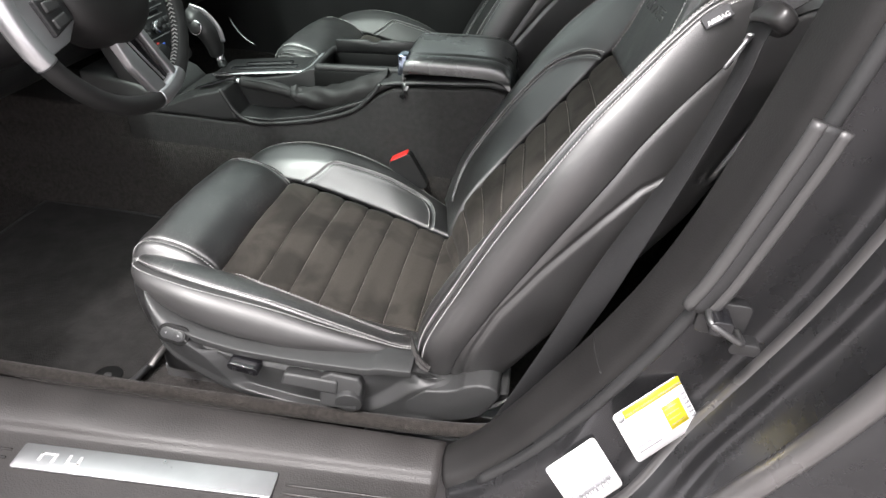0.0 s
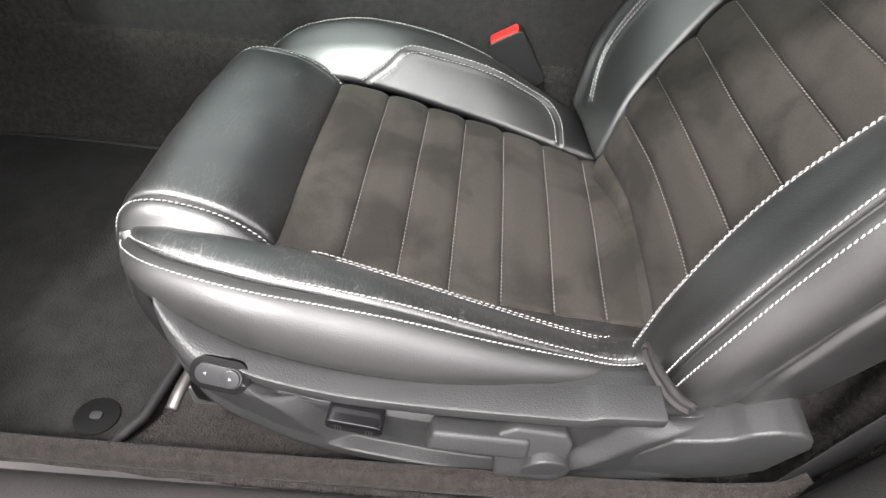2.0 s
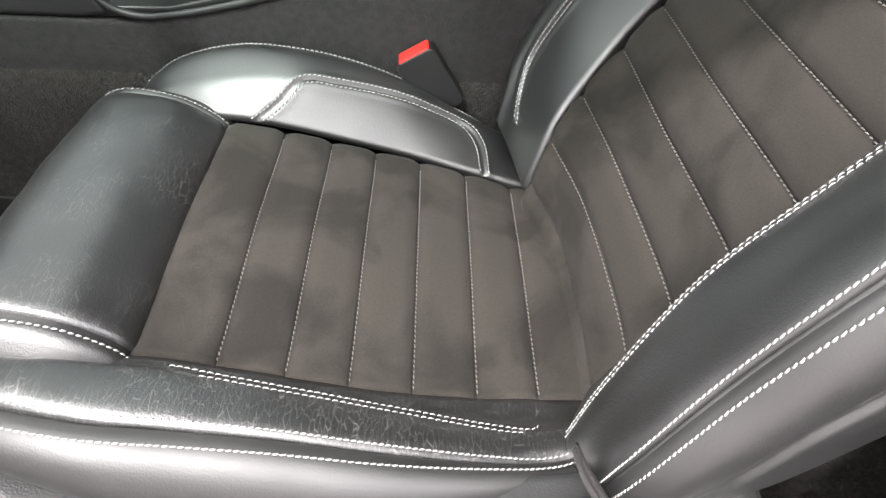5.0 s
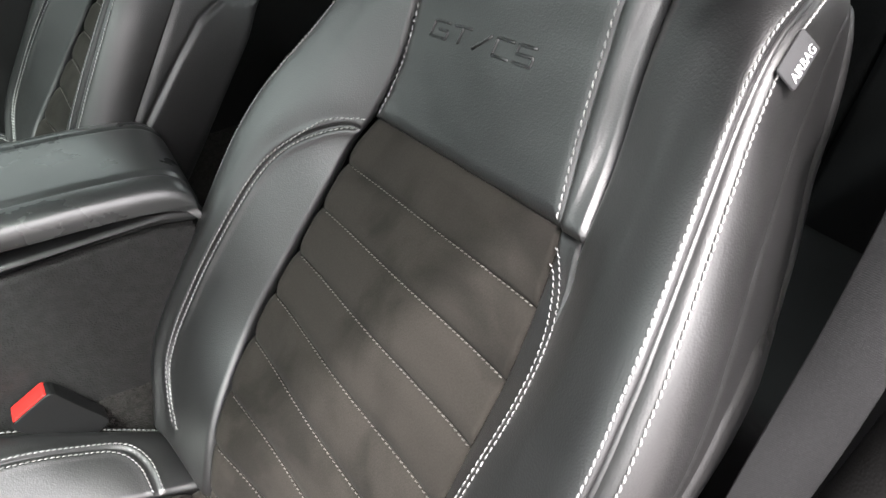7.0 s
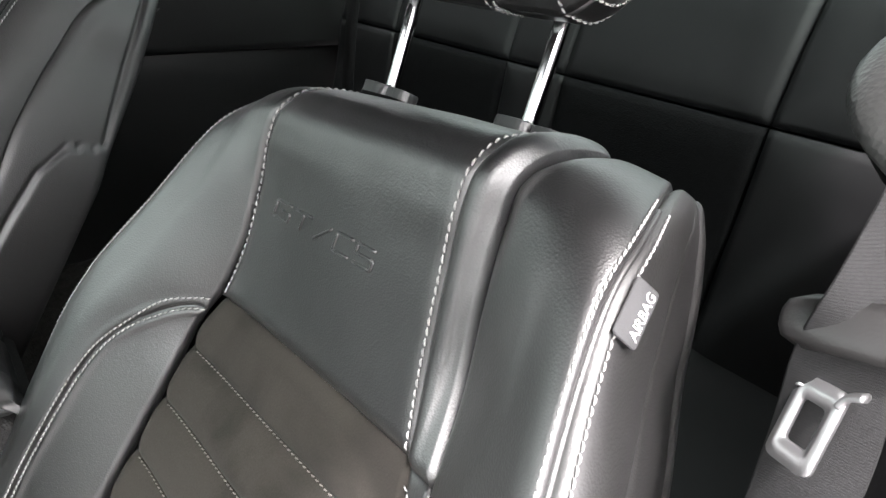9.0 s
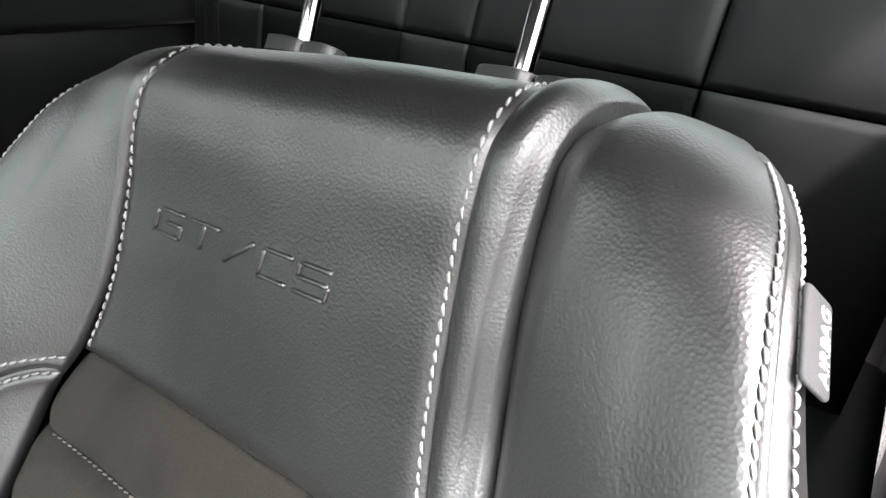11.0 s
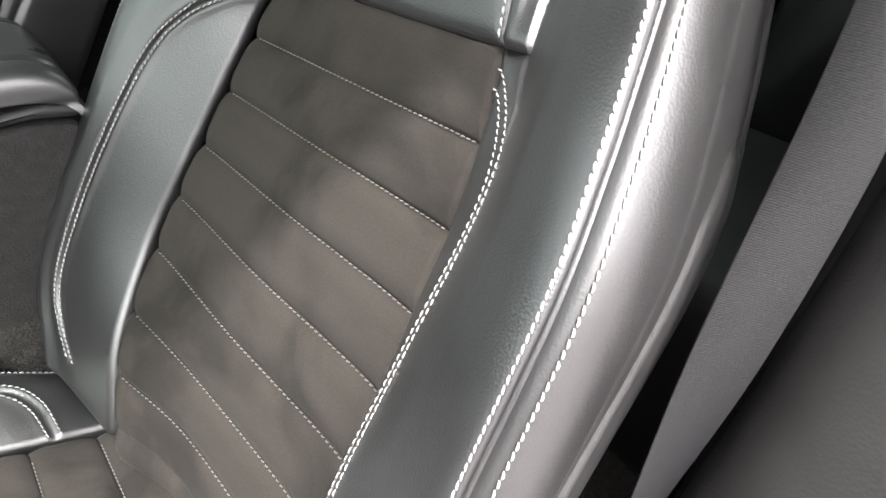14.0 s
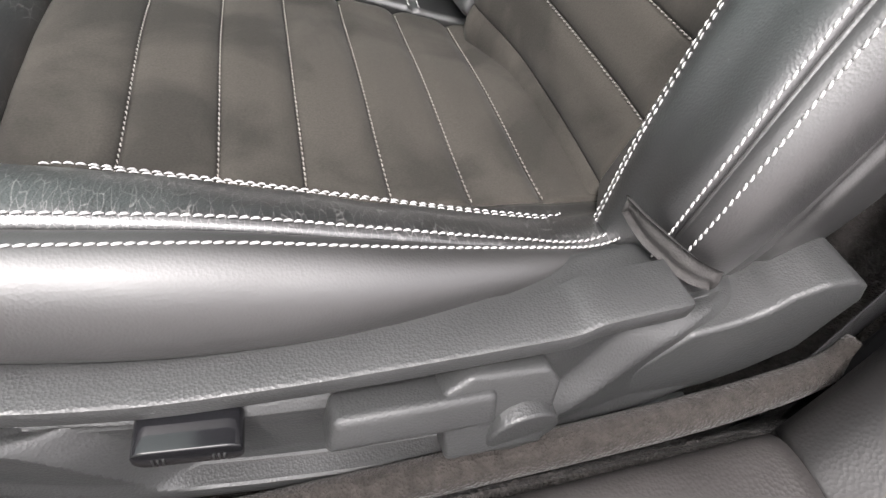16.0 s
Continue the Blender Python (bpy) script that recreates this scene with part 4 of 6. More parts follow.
    lever = sharp(part("recline_lever", placed(prism([(-0.050, -0.012), (0.040, -0.014), (0.040, 0.010), (-0.045, 0.010)], -0.004, 0.019, "z", 0.005, 3), m), PLASTIC, seat, "dark plastic recline lever with a round hub"), 40)
    sharp(part("lever_neck", placed(prism([(0.014, -0.040), (0.072, -0.040), (0.078, 0.006), (0.070, 0.018), (0.026, 0.020), (0.010, 0.010)], -0.004, 0.015, "z", 0.004, 3), m), PLASTIC, lever), 40)
    m = stand(-0.156, 2.85, 0) @ Matrix.Translation((0, 0, -0.012))
    sharp(part("lever_hub", placed(prism([(0.0215 * math.cos(radians(a)), 0.0215 * math.sin(radians(a))) for a in range(0, 360, 12)], -0.004, 0.025, "z", 0.003, 3), m), PLASTIC, lever), 40)
    # fabric strap at the hinge
    flap_top = [(-0.073, -0.249, 0.282), (-0.066, -0.268, 0.279), (-0.057, -0.283, 0.275), (-0.047, -0.294, 0.269), (-0.034, -0.297, 0.262)]
    flap_low = [(-0.071, -0.252, 0.274), (-0.067, -0.268, 0.266), (-0.060, -0.282, 0.262), (-0.050, -0.295, 0.257), (-0.037, -0.298, 0.253)]
    flap = Sheet([[a, ((a[0] + b[0]) / 2 - 0.0015, (a[1] + b[1]) / 2 - 0.0025, (a[2] + b[2]) / 2), b] for a, b in zip(flap_top, flap_low)])
    part("fabric_strap", panel(flap, (0, 4), (0, 2), 30, 12, 0.001, 0.004, 0.004, sign=1, bumps=wrinkles(60, 0.002)), mat("strap_cloth", (0.03, 0.028, 0.027), 0.9, grain=700, relief=0.0004, vary=-0.3, vary_scale=60), seat, "folded grey fabric strap at the hinge")
    # under frame, rails and front cover
    part("cushion_pan", block(-0.53, 0.0, -0.25, 0.24, 0.09, 0.155, 0.02), SMOOTH, seat)
    for y in (-0.20, 0.19):
        part("seat_rail", block(-0.55, 0.10, y - 0.02, y + 0.02, 0.015, 0.075, 0.004), STEEL, seat, "steel seat rail")
        part("rail_riser", block(-0.45, -0.02, y - 0.012, y + 0.012, 0.07, 0.12, 0.003), SMOOTH, seat)
    part("rail_cover", prism([(-0.150, 0.060), (-0.140, 0.078), (-0.050, 0.092), (0.022, 0.086), (0.026, 0.060)], -0.290, -0.278, "y", 0.003, 2), mat("grey_cover", (0.10, 0.10, 0.105), 0.45, vary=-0.2), seat, "pale grey plastic rail cover")
    part("release_lever", tube([(-0.515, -0.225, 0.150), (-0.522, -0.262, 0.146), (-0.526, -0.285, 0.138)], 0.009, 8, flat=(0.8, 0.5)), mat("dull_steel", (0.16, 0.155, 0.15), 0.4, 0.8, vary=-0.3), seat, "bare metal seat bracket end")


driver_seat = empty("front_seat", "black leather driver seat with brown suede inserts and white stitching", "car seat", "front seats")
build_cushion(driver_seat)
build_back(driver_seat)
build_headrest(driver_seat)
build_trim(driver_seat)


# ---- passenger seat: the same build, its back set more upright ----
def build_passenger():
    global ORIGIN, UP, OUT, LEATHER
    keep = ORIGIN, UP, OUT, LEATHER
    # This seat's shade comes from the duller leather, not from the lighting.
    LEATHER = SHADED
    a = radians(29.3)
    ORIGIN, UP, OUT = np.array([-0.05, 0.0, 0.20]), np.array([math.sin(a), 0, math.cos(a)]), np.array([-math.cos(a), 0, math.sin(a)])
    seat = empty("front_seat", "black leather passenger seat with suede insert and white stitching", "car seat", "front seats")
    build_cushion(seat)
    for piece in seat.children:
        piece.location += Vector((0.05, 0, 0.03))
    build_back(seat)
    for y in (0.085, -0.065):
        base = ORIGIN + UP * 0.72 - OUT * 0.045 + np.array([0, y, 0])
        part("headrest_post", tube([base - UP * 0.03, base + UP * 0.06, base + UP * 0.13], 0.0062, 12), CHROME, seat)
    part("cushion_pan", block(-0.54, 0.0, -0.26, 0.25, 0.03, 0.20, 0.02), SMOOTH, seat)
    seat.location = (-0.105, 0.80, 0.06)
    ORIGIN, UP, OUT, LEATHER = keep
    return seat


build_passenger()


# ---- setting: floor, sill, pillar, roof ----
def sheet_part(name, grid, nr, nc, material, parent=None, label="", thick=0.004, sign=1, bumps=None, kind=""):
    s = Sheet(grid)
    r, c = s.g.shape[0] - 1, s.g.shape[1] - 1
    return part(name, panel(s, (0, r), (0, c), nr, nc, 0.0, 0.01, thick, sign, bumps), material, parent, label, kind)


def structure(ob, label, category):
    return tagged(ob, label, category, kind="structure")


def pile(scale, height):
    def f(S, T, p):
        rng = np.random.default_rng(3)
        return (rng.random(S.shape) - 0.5) * height
    return f


floor_rows = []
for x, z in ((-1.75, 0.42), (-1.45, 0.20), (-1.25, 0.075), (-1.05, 0.045), (-0.8, 0.04), (-0.5, 0.04), (-0.2, 0.04), (0.1, 0.05), (0.25, 0.10), (0.45, 0.12), (0.9, 0.13)):
    up = max(0, z - 0.045)
    floor_rows.append([(x, -0.350, 0.150), (x, -0.338, 0.135 + up * 0.4), (x, -0.322, 0.100 + up * 0.6), (x, -0.295, 0.062 + up), (x, -0.25, z + 0.006), (x, -0.1, z), (x, 0.1, z), (x, 0.22, z + 0.005), (x, 0.262, z + 0.03), (x, 0.283, 0.16 + up * 0.5), (x, 0.30, 0.28), (x, 0.50, 0.28), (x, 0.52, 0.12), (x, 0.6, z), (x, 1.0, z), (x, 1.14, z + 0.1), (x, 1.16, 0.2)])
floor = structure(sheet_part("floor", floor_rows, 160, 150, CARPET, None, "", 0.01, 1, pile(0, 0.0025)), "dark grey carpet over the car floor", "carpet")

# folded carpet lip along the sill
lip = structure(part("trim_carpet_edge", tube([(-1.2, -0.352, 0.150), (-0.8, -0.348, 0.150), (-0.5, -0.343, 0.152), (-0.25, -0.338, 0.157), (-0.05, -0.334, 0.164), (0.06, -0.326, 0.172), (0.09, -0.318, 0.190)], [0.011, 0.011, 0.011, 0.012, 0.012, 0.011, 0.008], 14), mat("brown_carpet_edge", (0.019, 0.017, 0.0155), 1.0, grain=480, relief=0.0022, vary=0.7, vary_scale=150, spec=0.03, sheen=0.08)), "rolled carpet edge along the door sill", "carpet edge")

floor_mat = empty("floor_mat", "black pile floor mat with bound edge and fixing clip", "floor mat")
outline = [(-1.15, -0.31), (-0.66, -0.315), (-0.615, -0.300), (-0.590, -0.255), (-0.575, -0.15), (-0.56, 0.20), (-0.66, 0.245), (-0.90, 0.255), (-1.15, 0.25)]
part("mat_body", placed(prism(outline, 0.050, 0.064, "z", 0.004, 2), Matrix()), MAT_RUG, floor_mat)
edge = [(x, y, 0.060) for x, y in outline]
part("bound_edge", tube(edge + edge[:1], 0.0065, 8, smooth=False), RUBBER, floor_mat, "stitched black edge binding")
part("fixing_clip", placed(prism([(0.026 * math.cos(radians(a)), 0.024 * math.sin(radians(a))) for a in range(0, 360, 15)], 0, 0.003, "z", 0.0012, 2), Matrix.Translation((-0.640, -0.262, 0.063))), BLACK, floor_mat, "round black plastic fixing clip")
part("clip_post", placed(prism(rounded(0.014, 0.010, 0.004), 0, 0.002, "z", 0.0008, 2), Matrix.Translation((-0.640, -0.262, 0.066))), RUBBER, floor_mat)

# sill trim with its grooved step plate
sx = [-1.3, -0.9, -0.5, -0.2, 0.004]


def sill_row(x):
    t = 0.06 * (x + 0.0)
    return [(x, -0.350 + t * 0.4, 0.140), (x, -0.356 + t * 0.5, 0.166), (x, -0.368 + t * 0.6, 0.180), (x, -0.392 + t, 0.184), (x, -0.418 + t, 0.180), (x, -0.430 + t, 0.172), (x, -0.446 + t, 0.169), (x, -0.520 + t, 0.166), (x, -0.548 + t, 0.162), (x, -0.562 + t, 0.145), (x, -0.566 + t, 0.05)]


def wave(S, T, p):
    return 0.003 * np.exp(-((p[..., 0] + 0.55) / 0.05) ** 2) * np.exp(-((T - 0.3) / 0.1) ** 2)


sill = structure(sheet_part("trim_sill", [sill_row(x) for x in sx], 60, 60, SILLPAD, None, "", 0.006, -1, wave), "dark grey plastic door sill trim", "sill trim")
for k in range(4):
    for x0, x1 in ((-1.0, -0.605), (-0.205, -0.03)):
        y = -0.462 - 0.0135 * k + 0.06 * (x0 + x1) / 2
        part("sill_rib", tube([(x0, y - 0.03 * (x1 - x0), 0.1685), ((x0 + x1) / 2, y, 0.1685), (x1, y + 0.03 * (x1 - x0), 0.1685)], 0.0022, 6), SILLPAD, sill)
plate = tagged(part("sill_plate", placed(prism(rounded(0.372, 0.040, 0.004), 0, 0.0035, "z", 0.001, 2), Matrix.Translation((-0.404, -0.4925, 0.1685)) @ Matrix.Rotation(radians(4.0), 4, "Z")), SILVER), "brushed aluminium sill plate with raised marks", "sill plate")
for cx, w in ((-0.545, 0.024), (-0.506, 0.020)):
    y = -0.4925 + (cx + 0.404) * 0.07
    for dx, ww, dy, hh in (((-w / 2 + 0.002, 0.004, 0, 0.014), (w / 2 - 0.002, 0.004, 0, 0.014), (0, w, 0.006, 0.003)) if cx < -0.52 else ((-w / 2 + 0.002, 0.004, 0, 0.014), (w / 2 - 0.002, 0.004, 0, 0.014), (0, w, -0.006, 0.003))):
        part("raised_mark", placed(prism(rounded(ww, hh, 0.001, 3), 0, 0.001, "z"), Matrix.Translation((cx + dx, y + dy, 0.1721)) @ Matrix.Rotation(radians(4.0), 4, "Z")), WHITE, plate)

# door pillar: trim, flange seal and painted shut face, rising out of the sill
edge_path = [(0.006, 0.176), (0.05, 0.212), (0.09, 0.262), (0.135, 0.33), (0.180, 0.418), (0.222, 0.515), (0.252, 0.610), (0.277, 0.725), (0.294, 0.82), (0.315, 0.95), (0.34, 1.12)]
px, pz = np.array(edge_path).T
tx, tz = np.gradient(px), np.gradient(pz)
ln = np.hypot(tx, tz)
ox, oz = tz / ln, -tx / ln        # out of the door opening, away from the seat
trim_rows, body_rows, seal_pts, ridge_a, ridge_b = [], [], [], [], []
for i in range(len(px)):
    w = min(1.0, i / 3)
    e = np.array([px[i], 0, pz[i]])
    o = np.array([ox[i], 0, oz[i]])

    def q(d, y):
        return e + o * d + np.array([0, y, 0])
    trim_rows.append([q(0.06 * w + 0.035 * (1 - w), -0.305 * w - 0.348 * (1 - w)), q(0.022, -0.314 * w - 0.352 * (1 - w)), q(0.004, -0.330 * w - 0.364 * (1 - w)), q(-0.004, -0.352 * w - 0.385 * (1 - w)), q(-0.002, -0.385 * w - 0.405 * (1 - w)), q(0.004, -0.412 * w - 0.425 * (1 - w)), q(0.020, -0.424 * w - 0.436 * (1 - w))])
    k = float(np.clip(0.40 * (pz[i] - 0.37), -0.012, 0.03))
    body_rows.append([q(0.012, -0.415), q(0.018, -0.436 + k * 0.6), q(0.035, -0.446 + k), q(0.08, -0.441 + k), q(0.112, -0.438 + k), q(0.126, -0.462 + k), q(0.136, -0.474 + k), q(0.160, -0.480 + k), q(0.178, -0.512), q(0.23, -0.53), q(0.36, -0.56), q(0.42, -0.62)])
    seal_pts.append(q(0.016, -0.434))
    ridge_a.append(q(0.130, -0.449 + k))
    ridge_b.append(q(0.172, -0.502))
pillar = structure(sheet_part("wall_pillar_trim", trim_rows, 90, 30, DARKPAD, None, "", 0.006, -1), "dark grey grained door pillar trim", "pillar trim")
# Paler paint for the folds: their sky highlight is put into the colour.
FOLD = mat("sky_sheen_paint", (0.16, 0.155, 0.155), 0.3, 0.7, vary=-0.12, vary_scale=8)
shut = structure(sheet_part("wall_door_frame", body_rows, 90, 60, PAINT, None, "", 0.006, -1), "dark grey painted body around the door opening", "door frame")
part("door_seal", tube(seal_pts[1:], 0.0075, 10), RUBBER, shut, "rubber door seal")
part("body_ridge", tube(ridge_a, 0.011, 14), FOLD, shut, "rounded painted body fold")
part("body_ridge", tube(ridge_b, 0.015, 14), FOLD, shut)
strip_mid = [p + np.array([-0.004, -0.012, 0]) for p in (0.5 * (seal_pts[5] + seal_pts[6]), seal_pts[6], seal_pts[7], 0.6 * seal_pts[7] + 0.4 * seal_pts[8])]
STRIP = mat("grey_seal_strip", (0.05, 0.049, 0.049), 0.4, vary=-0.2)
for dx in (-0.010, 0.012):
    part("seal_strip", tube([p + np.array([dx, 0, -0.25 * dx]) for p in strip_mid], 0.0065, 10), STRIP, shut, "grey trim strip on the pillar")
part("strip_web", tube(strip_mid, 0.010, 10, flat=(1, 0.5)), RUBBER, shut)
part("pillar_step", tube([trim_rows[4][3], trim_rows[4][4], trim_rows[4][5]], 0.0015, 8), DARKPAD, pillar)


def written(text, size, material, m, parent, name="lettering"):
    cu = bpy.data.curves.new(name, "FONT")
    cu.body, cu.size, cu.extrude = text, size, 0.0002
    tmp = bpy.data.objects.new("tmp", cu)
    scene.collection.objects.link(tmp)
    me = bpy.data.meshes.new_from_object(tmp.evaluated_get(bpy.context.evaluated_depsgraph_get()))
    bpy.data.objects.remove(tmp)
    me.transform(m)
    me.materials.clear()
    me.materials.append(material)
    ob = new(name, me)
    ob.parent = parent
    return ob


def label_sheet(name, corner, along, down, w, h, text, category):
    """A printed sticker on the shut face: corner, its two directions, its size."""
    a, d = Vector(along).normalized(), Vector(down).normalized()
    d = (d - a * a.dot(d)).normalized()
    n = a.cross(-d)
    if n.y > 0:
        n = -n
    m = Matrix((a, -d, n)).transposed().to_4x4()
    m.translation = Vector(corner) + n * 0.002
    ob = tagged(part(name, placed(prism([(x + w / 2, y - h / 2) for x, y in rounded(w, h, 0.005)], 0, 0.0012, "z"), m), WHITE), text, category)
    return ob, m


def bar(m, x, y, w, h, material, parent, lift=0.0014, name="printed_bar"):
    return part(name, placed(prism([(x, -y), (x + w, -y), (x + w, -y - h), (x, -y - h)], 0, 0.0002, "z"), m @ Matrix.Translation((0, 0, lift))), material, parent)


tyre_label, m = label_sheet("tyre_label", (0.197, -0.456, 0.397), (0.068, 0.041, 0.042), (0.033, -0.016, -0.072), 0.088, 0.076, "white and yellow tyre information label on the door frame", "label")
bar(m, 0.012, 0.0005, 0.076, 0.0125, YELLOW, tyre_label)
written("TIRE AND LOADING INFORMATION", 0.0046, INK, m @ Matrix.Translation((0.0135, -0.0110, 0.0017)), tyre_label)
bar(m, 0.054, 0.026, 0.024, 0.035, YELLOW, tyre_label)
for k in range(4):
    bar(m, 0.056, 0.031 + 0.0078 * k, 0.017, 0.0009, INK, tyre_label, 0.0018)
for k in range(6):
    bar(m, 0.081, 0.022 + 0.0068 * k, 0.006, 0.0042, INK, tyre_label, 0.0018)
for k, (x, w) in enumerate(((0.008, 0.020), (0.008, 0.034), (0.008, 0.045), (0.008, 0.012), (0.008, 0.018), (0.008, 0.030))):
    bar(m, x, 0.026 + 0.0075 * k, w, 0.0012, INK, tyre_label, 0.0018)
part("round_mark", placed(prism([(0.0045 * math.cos(radians(a)), 0.0045 * math.sin(radians(a))) for a in range(0, 360, 20)], 0, 0.0003, "z"), m @ Matrix.Translation((0.007, -0.010, 0.0014))), INK, tyre_label)
data_label, m = label_sheet("data_label", (0.134, -0.480, 0.314), (0.052, 0.032, 0.034), (0.036, -0.012, -0.064), 0.070, 0.085, "white printed data label on the door frame", "label")
for k in range(5):
    bar(m, 0.008, 0.016 + 0.006 * k, (0.05, 0.06, 0.045, 0.052, 0.03)[k], 0.002, INK, data_label)
bar(m, 0.006, 0.056, 0.056, 0.009, INK, data_label)
for k in range(14):
    bar(m, 0.006 + 0.004 * k, 0.053, 0.0012 + 0.0008 * (k % 3), 0.018 - 0.004 * (k % 2), INK, data_label, 0.0018)

striker = empty("door_striker", "black and bare metal door latch striker on the frame", "latch striker")
part("base_plate", placed(prism(rounded(0.05, 0.040, 0.008), -0.432, -0.446, "y", 0.003, 2), Matrix.Translation((0.276, 0, 0.550))), SMOOTH, striker)
part("loop", tube([(0.258, -0.445, 0.562), (0.258, -0.466, 0.560), (0.275, -0.470, 0.551), (0.292, -0.466, 0.540), (0.292, -0.445, 0.538)], 0.0036, 10), mat("greased_steel", (0.14, 0.14, 0.14), 0.35, 0.8, vary=-0.4, vary_scale=90), striker, "bare metal striker loop")
part("cap", placed(prism(rounded(0.022, 0.018, 0.006), -0.445, -0.470, "y", 0.004, 2), Matrix.Translation((0.268, 0, 0.556))), GLOSS, striker)
part("cap", placed(prism(rounded(0.030, 0.014, 0.006), -0.445, -0.462, "y", 0.004, 2), Matrix.Translation((0.300, 0, 0.528))), SMOOTH, striker)

# rear quarter trim behind the pillar, with the belt outlet
qrows = []
for z, x0, y0 in ((0.02, 0.06, -0.325), (0.18, 0.075, -0.325), (0.26, 0.13, -0.315), (0.40, 0.215, -0.308), (0.55, 0.265, -0.303), (0.70, 0.300, -0.297), (0.82, 0.325, -0.290), (0.86, 0.350, -0.288), (0.90, 0.390, -0.288)):
    qrows.append([(x0 - 0.005, y0 - 0.03, z), (x0 + 0.005, y0, z), (x0 + 0.05, y0 + 0.012, z), (x0 + 0.14, y0 + 0.02, z), (x0 + 0.3, y0 + 0.01, z), (x0 + 0.6, y0 - 0.02, z), (1.3, y0 - 0.04, z)])


def fold(S, T, p):
    line = p[..., 2] - (0.36 + 0.45 * (p[..., 0] - 0.20))
    return -0.004 * np.exp(-((line) / 0.006) ** 2) * (p[..., 0] > 0.2)


quarter = structure(sheet_part("wall_quarter_trim", qrows, 120, 60, mat("quarter_trim_plastic", (0.0045, 0.0045, 0.0048), 0.6, grain=640, relief=0.00013, vary=0.25, spec=0.13), None, "", 0.006, 1, fold), "dark grained rear quarter trim panel", "quarter trim")
cap_bm = bmesh.new()
bmesh.ops.create_uvsphere(cap_bm, u_segments=40, v_segments=24, radius=1.0)
for v in cap_bm.verts:
    x, y, z = v.co
    z = max(z, -0.45 + 0.18 * x)
    dy = 0.095 * y * (1 - 0.15 * x)
    v.co = (0.445 + 0.110 * x, -0.300 + dy, 0.868 + (0.043 if z > 0 else 0.020) * z + 0.22 * dy + 0.035 * x)
outlet = tagged(part("belt_outlet", cap_bm, mat("outlet_plastic", (0.050, 0.051, 0.050), 0.42, grain=330, relief=0.0006, vary=0.25)), "dark grained plastic cover of the belt outlet", "belt outlet")
slot_bm = bmesh.new()
bmesh.ops.create_uvsphere(slot_bm, u_segments=32, v_segments=10, radius=1.0)
for v in slot_bm.verts:
    x, y, z = v.co
    dy = 0.082 * y * (1 - 0.15 * x)
    v.co = (0.452 + 0.100 * x, -0.298 + dy, 0.854 + 0.012 * z + 0.22 * dy + 0.035 * x)
part("belt_slot", slot_bm, BLACK, outlet, "dark slot under the cover")
quarter_pane = [[(x, y - 0.03 * (x - 0.36), z) for x in (0.40, 0.5, 0.62, 0.74)] for z, y in ((0.906, -0.292), (1.0, -0.287), (1.085, -0.282))]
structure(sheet_part("window_3", quarter_pane, 8, 8, DARK_GLASS, None, "", 0.004, 1), "tinted rear quarter window", "car window")

# driver's belt hanging in front of the pillar
belt = empty("seat_belt", "dark grey woven seat belt with metal tongue", "seat belt")


def strap(name, pts, width, thick, material, parent):
    """pts: middle line with a sideways direction each."""
    n = len(pts)
    mid = crom(np.array([p for p, _ in pts], float), np.linspace(0, n - 1, n * 8))
    side = crom(np.array([s for _, s in pts], float), np.linspace(0, n - 1, n * 8))
    rows = []
    tan = np.gradient(mid, axis=0)
    for p, s, t in zip(mid, side, tan):
        s = s / np.linalg.norm(s)
        nn = np.cross(s, t)
        nn /= np.linalg.norm(nn)
        rows.append([p + s * width / 2 * a + nn * thick / 2 * b for a, b in ((-1, 0), (-0.96, 1), (0, 1.0), (0.96, 1), (1, 0), (0.96, -1), (0, -1), (-0.96, -1))])
    v = [x for r in rows for x in r]
    f = grid_faces(len(rows), 8, closed=True) + [tuple(range(7, -1, -1)), tuple((len(rows) - 1) * 8 + k for k in range(8))]
    return part(name, (v, f), material, parent)


SIDE = (0.10, -1, 0.0)
FLAT = (0.47, -0.75, -0.46)
strap("webbing", [((0.055, -0.314, 0.09), (0.91, 0.24, -0.33)), ((0.105, -0.308, 0.232), (0.92, 0.16, -0.33)), ((0.155, -0.304, 0.382), (0.92, -0.06, -0.33)), ((0.200, -0.300, 0.529), (0.58, -0.78, -0.20)), ((0.238, -0.294, 0.640), (0.16, -1, -0.04)), ((0.264, -0.286, 0.742), SIDE), ((0.268, -0.282, 0.785), (0.22, -0.95, -0.2)), ((0.273, -0.282, 0.814), FLAT), ((0.304, -0.279, 0.839), FLAT), ((0.332, -0.275, 0.853), FLAT), ((0.358, -0.271, 0.852), FLAT), ((0.395, -0.268, 0.847), FLAT)], 0.039, 0.0016, WEB, belt)
body_m = Matrix.Translation((0.276, -0.2835, 0.811)) @ Matrix((Vector((0.10, -1, 0.22)).normalized(), Vector((0.48, 0.24, 0.84)).normalized(), Vector((-0.85, 0.0, 0.52)).normalized())).transposed().to_4x4()


def frame_shape(outer, inner, lo, hi):
    bm = bmesh.new()
    k = len(outer)
    rings = [[bm.verts.new((x, y, z)) for x, y in ring] for ring, z in ((outer, lo), (outer, hi), (inner, hi), (inner, lo))]
    for i in range(k):
        for a in range(4):
            r, s2 = rings[a], rings[(a + 1) % 4]
            bm.faces.new((r[i], r[(i + 1) % k], s2[(i + 1) % k], s2[i]))
    bmesh.ops.recalc_face_normals(bm, faces=bm.faces)
    return bm


